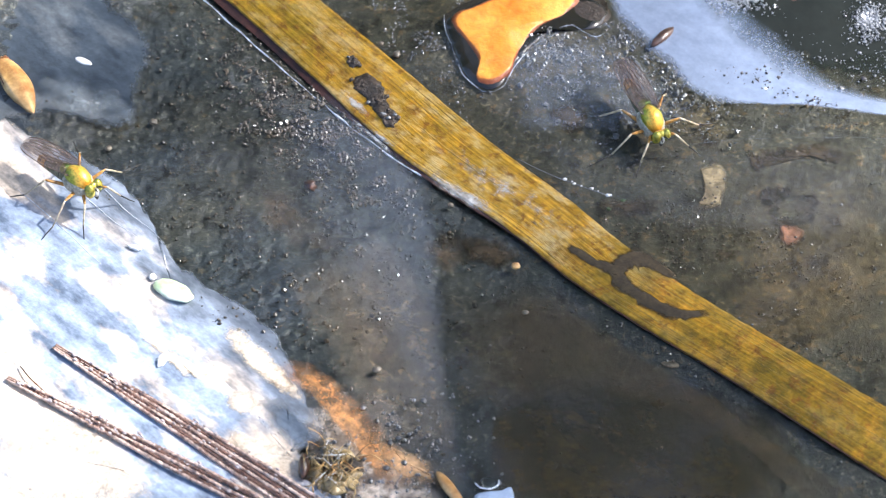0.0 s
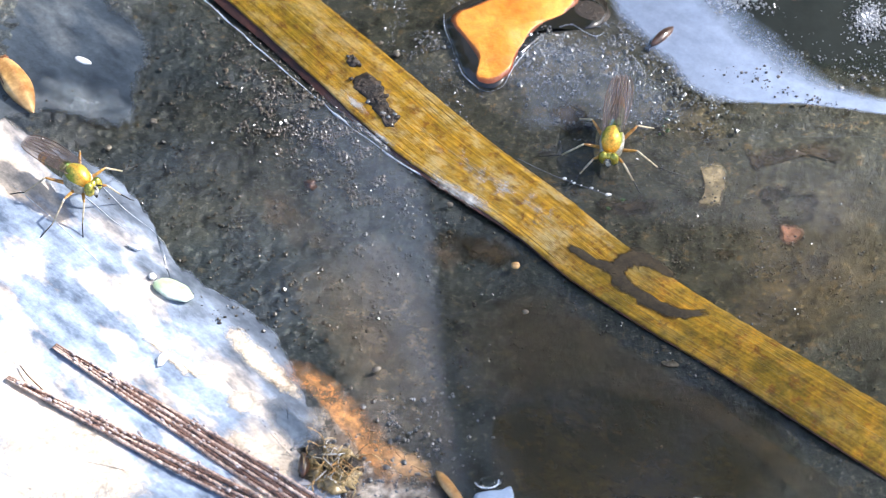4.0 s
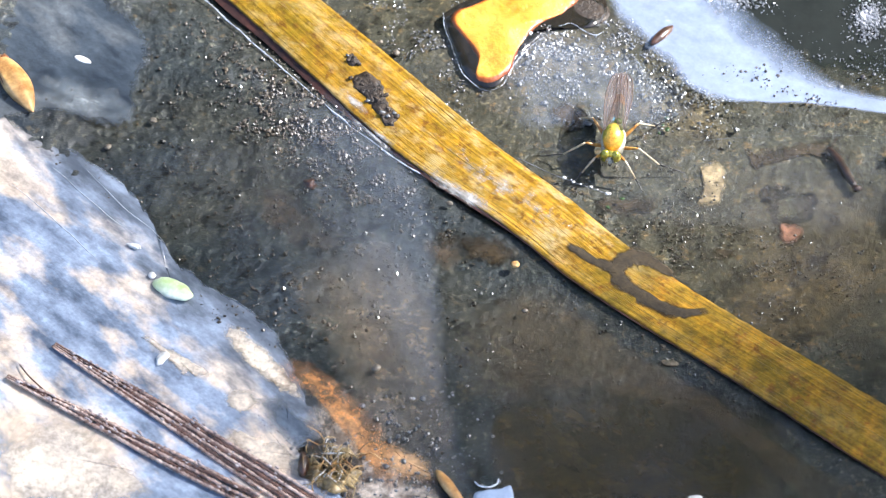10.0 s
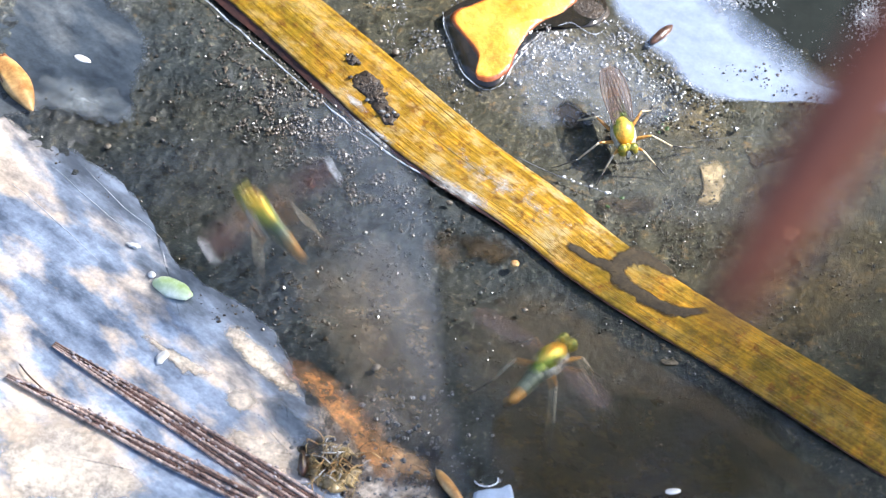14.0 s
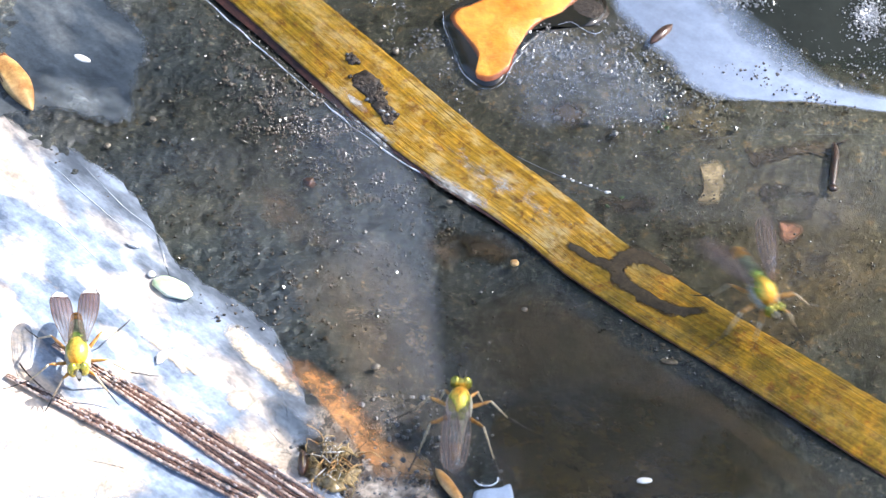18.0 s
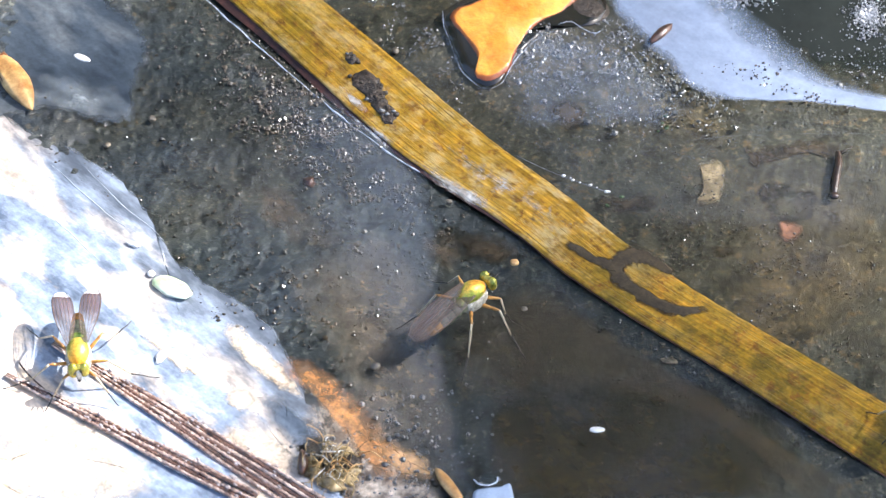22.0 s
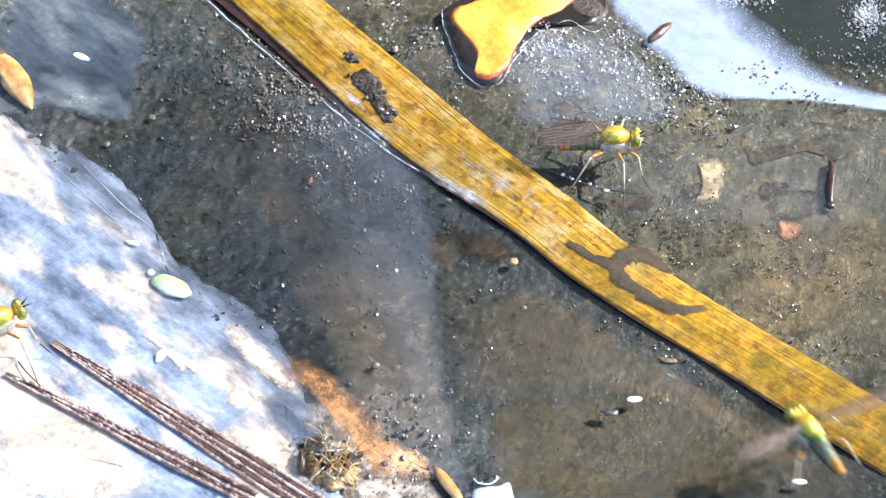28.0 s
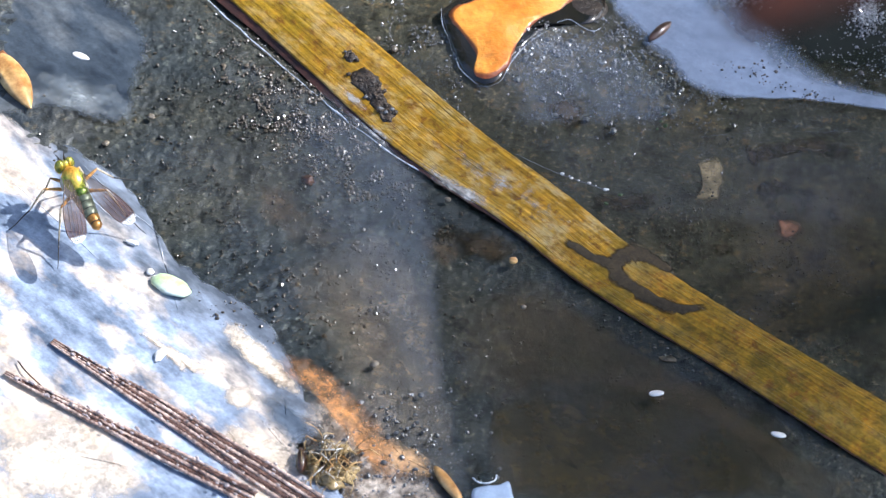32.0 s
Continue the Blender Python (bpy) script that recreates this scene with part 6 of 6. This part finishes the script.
    FLY_D = [
        (0.00, -29.9, -22.4, 2.49, 0, 0.00, 0.60),
        (2.80, -29.2, -23.0, 5.48, 25, 0.70, 0.60),
        (3.00, -21.8, -19.8, 7.01, -37, 1.00, 0.60),
        (3.20, -27.0, -28.3, 7.56, -98, 1.00, 0.60),
        (4.40, -19.4, -30.4, 5.29, -37, 0.80, 0.60),
        (4.70, -12.0, -27.5, 5.30, 23, 0.90, 0.60),
        (5.00, -4.5, -24.1, 4.78, 82, 1.00, 0.60),
        (5.15, -2.9, -20.3, 2.93, 138, 0.95, 0.60),
        (5.30, -1.3, -16.4, 1.08, 193, 0.90, 0.60),
        (6.05, -1.3, -16.5, 1.08, 199, 0.90, 0.60),
        (6.12, -0.6, -16.7, 1.78, 205, 0.90, 0.60),
        (6.20, -3.7, -15.3, 4.78, 233, 1.00, 0.60),
        (6.30, -14.0, -11.5, 6.20, 193, 1.00, 0.60),
        (6.40, -21.5, -9.3, 6.56, 228, 1.00, 0.60),
        (6.50, 3.1, -17.7, 5.78, 278, 1.00, 0.60),
        (6.60, -10.5, -22.5, 6.50, 217, 1.00, 0.60),
        (6.75, -16.2, -31.8, 6.19, 237, 1.00, 0.60),
        (9.00, -19.4, -29.5, 2.25, 167, 0.00, 0.60),
        (12.00, -21.4, -26.5, 2.24, 90, 0.00, 0.60),
        (12.35, -19.4, -20.4, 2.41, 66, 0.40, 0.60),
        (12.50, -19.2, -19.2, 2.35, 57, 0.50, 0.60),
        (12.60, -17.6, -16.2, 4.63, 48, 1.00, 0.60),
        (12.75, -17.5, -16.1, 4.62, 13, 1.00, 0.60),
        (12.80, -15.5, -15.1, 3.46, 0, 0.90, 0.60),
        (12.90, -13.0, -14.3, 1.57, -13, 0.40, 0.60),
        (13.00, -11.7, -15.0, 1.40, -19, 0.20, 0.60),
        (13.20, -11.6, -14.4, 1.36, -7, 0.10, 0.60),
        (13.35, -11.2, -13.9, 1.63, -7, 0.10, 0.60),
        (13.45, -7.4, -12.8, 0.98, -10, 0.00, 0.60),
        (13.60, -6.3, -12.5, 0.98, -16, 0.00, 0.60),
        (13.70, -4.8, -14.7, 0.98, -19, 0.10, 0.60),
        (13.85, -3.7, -15.3, 0.98, -25, 0.20, 0.60),
        (13.92, -3.0, -16.2, 2.78, 13, 1.00, 0.60),
        (14.00, 6.2, -14.3, 5.78, 48, 1.00, 0.60),
        (14.10, 6.4, -16.4, 6.28, -17, 1.00, 0.60),
        (14.20, 6.6, -18.5, 6.78, -82, 1.00, 0.60),
        (14.33, 6.9, -31.5, 5.78, -86, 1.00, 0.60),
        (32.00, 9.8, -30.7, 0.78, -66, 0.00, 0.60),
    ]
    FLY_E = [
        (0.00, -9.4, -32.5, 1.73, 114, 0.00, 0.50),
        (1.05, -2.6, -32.2, 4.65, 114, 1.00, 0.50),
        (1.20, -6.1, -18.9, 6.91, 123, 1.00, 0.50),
        (1.30, -17.7, -7.9, 7.13, 132, 1.00, 0.50),
        (1.40, -31.2, -4.3, 6.76, 167, 1.00, 0.50),
        (6.00, -34.6, 3.7, 1.61, 114, 0.00, 0.50),
        (7.00, -33.8, -9.9, 2.10, 160, 0.00, 0.50),
        (8.00, -33.1, -22.4, 2.50, 205, 0.00, 0.50),
        (9.00, -23.7, -29.9, 2.34, 245, 0.00, 0.50),
        (10.00, -14.7, -37.1, 2.17, 286, 0.00, 0.50),
        (12.00, 15.7, -33.7, 3.65, 323, 0.60, 0.50),
        (12.07, 15.2, -32.0, 4.32, 263, 0.73, 0.50),
        (12.13, 14.8, -30.2, 4.98, 203, 0.87, 0.50),
        (12.20, 14.3, -28.5, 5.65, 143, 1.00, 0.50),
        (12.30, 1.9, -17.4, 6.65, 143, 1.00, 0.50),
        (12.40, -7.1, -16.0, 6.83, 132, 1.00, 0.50),
        (12.50, -16.4, -2.6, 6.77, 118, 1.00, 0.50),
        (12.65, -31.3, 11.2, 6.65, 123, 1.00, 0.50),
        (15.32, -31.8, 0.2, 4.61, 196, 0.50, 0.50),
        (18.00, -32.5, -9.9, 2.04, 270, 0.00, 0.50),
        (22.20, -25.9, -21.6, 5.15, 323, 0.60, 0.50),
        (22.45, -23.8, -20.3, 5.00, 373, 0.80, 0.50),
        (22.85, -20.6, -20.0, 2.82, 426, 0.40, 0.50),
        (22.95, -19.2, -13.3, 2.47, 442, 0.30, 0.50),
        (23.05, -18.8, -13.3, 3.45, 442, 0.70, 0.50),
        (23.10, -16.4, -10.2, 6.15, 426, 1.00, 0.50),
        (23.20, -13.7, -3.8, 5.65, 408, 1.00, 0.50),
        (23.23, -14.7, -4.3, 4.24, 350, 0.87, 0.50),
        (23.27, -15.7, -4.7, 2.83, 292, 0.75, 0.50),
        (23.30, -17.1, -6.0, 1.43, 234, 0.62, 0.50),
        (24.05, -17.2, -6.0, 1.43, 235, 0.60, 0.50),
        (24.10, -14.0, -5.0, 5.65, 228, 1.00, 0.50),
        (24.20, -17.2, -14.0, 6.38, 254, 1.00, 0.50),
        (24.30, -3.2, -5.0, 5.65, 205, 1.00, 0.50),
        (24.40, -9.0, -14.8, 3.90, 187, 1.00, 0.50),
        (24.50, -12.2, -14.6, 2.10, 173, 0.90, 0.50),
        (24.72, -13.0, -13.9, 2.12, 161, 0.70, 0.50),
        (24.80, -8.7, -9.6, 5.65, 82, 1.00, 0.50),
        (24.90, -5.7, 3.2, 5.65, 78, 1.00, 0.50),
        (25.00, -5.0, 13.5, 5.65, 82, 1.00, 0.50),
        (25.12, -4.4, 22.1, 6.65, 66, 1.00, 0.50),
        (25.25, 8.8, 21.5, 6.65, 136, 1.00, 0.50),
        (25.38, 21.9, 21.0, 6.65, 205, 1.00, 0.50),
        (25.50, 0.2, 5.4, 6.65, 211, 1.00, 0.50),
        (25.70, -28.5, -10.4, 7.86, 217, 1.00, 0.50),
        (26.50, -31.5, -16.5, 5.23, 270, 0.30, 0.50),
        (32.00, -34.0, -14.2, 2.27, 270, 0.00, 0.50),
    ]
    FLY_H = [
        (0.00, 22.3, -30.5, 0.39, 114, 0.00, 0.30),
        (13.00, 15.8, -31.4, 3.39, 114, 0.70, 0.30),
        (13.20, 10.1, -26.8, 5.39, 106, 1.00, 0.30),
        (13.30, 9.2, -15.0, 5.39, 66, 1.00, 0.30),
        (13.40, 9.5, -14.8, 5.39, 13, 1.00, 0.30),
        (13.50, 8.2, -2.3, 5.39, 48, 1.00, 0.30),
        (13.55, 2.8, -2.8, 5.39, 0, 1.00, 0.30),
        (13.60, -2.5, -3.4, 5.39, -48, 1.00, 0.30),
        (13.70, -3.2, -3.8, 5.39, -66, 1.00, 0.30),
        (13.80, -1.3, -2.3, 5.39, -114, 1.00, 0.30),
        (13.85, -2.2, -5.3, 5.39, -160, 1.00, 0.30),
        (13.90, -3.1, -8.3, 5.39, -205, 1.00, 0.30),
        (14.00, -10.8, -3.0, 5.39, -228, 1.00, 0.30),
        (14.10, -12.5, 10.1, 5.39, -237, 1.00, 0.30),
        (14.20, -24.3, 20.8, 6.39, -205, 1.00, 0.30),
        (14.26, -27.7, 5.2, 6.37, -160, 1.00, 0.30),
        (14.32, -30.7, -9.4, 6.67, -114, 1.00, 0.30),
        (14.40, -24.3, -10.3, 3.37, -66, 0.70, 0.30),
        (14.60, -24.6, -9.3, 1.65, -37, 0.40, 0.30),
        (15.80, -23.6, -9.7, 1.61, -19, 0.30, 0.30),
        (16.50, -20.4, -11.0, 1.53, -25, 0.13, 0.30),
        (17.02, -20.3, -11.0, 1.53, -35, 0.13, 0.30),
        (17.15, -21.4, -10.7, 1.52, -84, 0.13, 0.30),
        (18.90, -21.3, -10.6, 1.52, -84, 0.13, 0.30),
        (22.70, -21.3, -10.7, 1.52, -85, 0.13, 0.30),
        (22.95, -21.9, -10.2, 1.56, -79, 0.15, 0.30),
        (24.30, -22.2, -10.2, 1.57, -74, 0.15, 0.30),
        (24.40, -22.4, -12.3, 5.35, -114, 1.00, 0.30),
        (24.52, -30.7, -12.0, 7.77, -167, 1.00, 0.30),
        (32.00, -36.2, -6.3, 1.83, -193, 0.00, 0.30),
    ]
    FLY_M = [
        (0.00, -32.4, -26.1, 2.33, 66, 0.00, 0.30),
        (27.40, -29.8, -10.7, 2.02, 48, 0.20, 0.57),
        (27.85, -26.1, -8.8, 2.06, 31, 0.20, 0.57),
        (28.38, -26.0, -8.6, 2.05, 25, 0.20, 0.57),
        (28.50, -22.2, -20.5, 6.03, -48, 1.00, 0.58),
        (28.60, -22.1, -19.2, 3.47, -57, 0.60, 0.58),
        (28.80, -21.0, -19.0, 2.21, -62, 0.15, 0.58),
        (29.60, -21.2, -19.4, 2.25, -66, 0.15, 0.59),
        (29.85, -21.9, -20.3, 2.32, -74, 0.20, 0.59),
        (30.05, -22.2, -29.0, 5.36, -90, 1.00, 0.59),
        (30.27, -20.0, -29.7, 5.78, -45, 1.00, 0.59),
        (30.50, -17.8, -30.3, 6.20, 0, 1.00, 0.60),
        (30.70, -16.4, -23.3, 5.86, 48, 1.00, 0.60),
        (30.80, -14.5, -16.8, 6.48, 25, 1.00, 0.60),
        (30.90, -12.4, -16.6, 3.40, 120, 0.90, 0.60),
        (31.00, -13.8, -15.2, 1.85, 121, 0.12, 0.60),
        (31.15, -13.8, -15.3, 1.90, 119, 0.12, 0.64),
        (31.30, -12.5, -14.2, 2.30, 92, 0.30, 0.66),
        (31.45, -11.9, -12.2, 1.90, 86, 0.50, 0.69),
        (31.60, -11.8, -12.0, 1.90, 90, 0.50, 0.72),
        (31.70, -12.3, -13.3, 4.30, 106, 0.80, 0.74),
        (31.80, -18.0, -0.6, 5.11, 132, 1.00, 0.76),
        (31.90, -21.8, 1.8, 2.07, 118, 0.30, 0.78),
        (32.00, -22.3, 2.2, 1.81, 118, 0.25, 0.80),
    ]

    for one, rows in zip(FLIES, (FLY_A, FLY_B, FLY_C, FLY_D, FLY_E, FLY_H, FLY_M)):
        walk(one, [(t, pose(x * MM, y * MM, z * MM, 0, 0, h)) for t, x, y, z, h, w, k in rows])
        for child in one.children:
            if child.name.startswith("wing"):
                side = 1 if child.location.y > 0 else -1
                walk(child, [(t, wing_pose(side, w, one["tilt"])) for t, x, y, z, h, w, k in rows])
            if child.name.startswith("leg"):
                poses = [(t, leg_pose(child, k)) for t, x, y, z, h, w, k in rows]
                walk(child, poses)
    walk(petal, [(t, pose(x * MM, y * MM, 0.16 * MM, 0, 0, r)) for t, x, y, r in (
        (0, 14.26, -18.91, 0), (9, 14.59, -18.83, 10), (14, 13.24, -18.35, 6), (17.5, 12.15, -17.74, 0), (19, 10.60, -17.34, 8), (20, 9.95, -16.7, 4), (21, 9.29, -15.01, 0),
        (22.5, 9.00, -13.65, 0), (23.5, 9.22, -12.86, -5), (25, 9.92, -11.64, 5), (27.5, 11.06, -11.27, 5), (28, 11.30, -11.82, 5), (28.5, 11.21, -12.10, 3), (29, 11.92, -12.54, 0), (29.5, 11.99, -12.68, 0), (30, 12.10, -12.56, 0), (30.5, 12.47, -12.57, 2), (31, 12.48, -12.20, 4), (31.5, 12.67, -11.77, 4), (32, 12.65, -11.44, 4))])
    walk(petal_far, [(t, pose(x * MM, y * MM, 0.16 * MM, 0, 0, r)) for t, x, y, r in (
        (0, 21.48, -21.85, 0), (26.5, 20.82, -19.67, 0), (28, 20.62, -17.83, -4), (28.5, 20.15, -17.11, -6), (29, 20.30, -17.08, -10), (29.5, 19.85, -16.72, -10), (30, 19.62, -16.22, -16), (30.5, 19.79, -15.94, -16), (31, 19.72, -15.43, -16), (31.5, 19.72, -14.83, -18), (32, 19.66, -14.50, -16))])
    walk(crumb, [(t, pose(x * MM, y * MM, 0.1 * MM, 0, 0, r)) for t, x, y, r in (
        (0, 10.19, -21.85, 0), (24.5, 8.96, -19.67, 0), (26.8, 9.39, -13.77, 0), (28, 9.82, -12.73, 0), (29, 10.39, -13.56, 20), (30.2, 9.64, -18.67, 30), (32, 8.90, -21.85, 30))])
    walk(larva, [(t, pose(x * MM, y * MM, 0.05 * MM, 0, 0, r)) for t, x, y, r in (
        (0, 32.73, 5.07, 40), (9.4, 32.07, 5.53, 40), (10.2, 23.43, 7.16, 20), (11, 24.06, 8.24, 4), (14, 24.12, 8.06, 4), (17, 24.30, 7.02, -2), (19, 24.29, 6.46, -4), (23, 24.46, 5.90, -6), (28, 24.06, 5.16, -2), (29.4, 24.13, 5.07, 0), (30.2, 27.13, 5.07, 0), (31, 32.73, 5.07, 0), (32, 33.43, 5.07, 0))])
    walk(red_tip, [(t, pose(x * MM, y * MM, z * MM, 40, 0, 0) @ pose(0, 0, 0, 0, 0, r)) for t, x, y, z, r in (
        (0.00, 12.42, -96.55, 117.40, 50),
        (12.10, 12.42, -98.67, 115.62, 50),
        (12.50, 9.65, -98.67, 115.62, 60),
        (12.80, 9.65, -99.00, 115.35, 60),
        (13.00, 9.76, -97.37, 116.72, 55),
        (13.20, 8.90, -94.60, 119.05, 52),
        (13.30, 7.09, -99.33, 115.08, 52),
        (13.40, 6.88, -100.06, 114.46, 50),
        (13.50, 6.51, -99.82, 114.67, 50),
        (13.60, 6.35, -99.08, 115.28, 52),
        (13.70, 6.35, -95.66, 118.16, 50),
        (13.80, 7.52, -94.11, 119.46, 48),
        (13.90, 5.92, -96.80, 117.20, 48),
        (14.00, 6.88, -96.96, 117.06, 55),
        (14.10, 7.52, -98.19, 116.03, 55),
        (14.20, 8.48, -96.23, 117.68, 60),
        (14.35, 12.42, -96.15, 117.75, 60),
        (17.00, 12.42, -97.37, 116.72, 60),
        (17.30, 9.76, -97.53, 116.58, 60),
        (17.55, 12.42, -97.37, 116.72, 60),
        (31.20, 12.42, -92.80, 120.55, 30),
        (31.60, 9.54, -93.62, 119.87, 25),
        (31.80, 8.48, -93.53, 119.94, 22),
        (32.00, 8.26, -93.62, 119.87, 22),
    )])
    # The unseen saplings are moved so that their shade falls where wanted.
    for sapling, rows in ((twig, (
        (0, -4.0, 9.0), (6.6, -4.0, 9.0), (7.6, -25.5, -7.0), (10, -25.8, -7.4), (14.0, -25.5, -7.0), (14.8, -7.0, 6.0), (17, -4.0, 9.0), (21, -4.0, 9.2), (25.4, -4.3, 8.8), (27.2, -17.5, -4.0), (30.2, -18.0, -4.5), (31.0, 18.0, 6.5), (32, 17.0, 7.5))),
        (twig_low, (
        (0, 9.8, -18.8), (6.6, 9.8, -18.8), (7.6, 20.5, -17.0), (14.0, 19.5, -17.5), (15, 9.8, -18.8), (21, 9.8, -18.6), (25.4, 9.8, -18.8), (27.2, 34.0, -30.0), (28.0, 42.0, -25.0), (29.0, 46.0, -20.0), (29.9, 28.5, 3.0), (30.5, 29.0, -1.0), (31.1, 29.5, -5.0), (32, 18.5, -10.5)))):
        walk(sapling, [(t, Matrix.Translation((Vector((x, y, 0)) + SUN_DIR * 2400) * MM)) for t, x, y in rows])


motions()
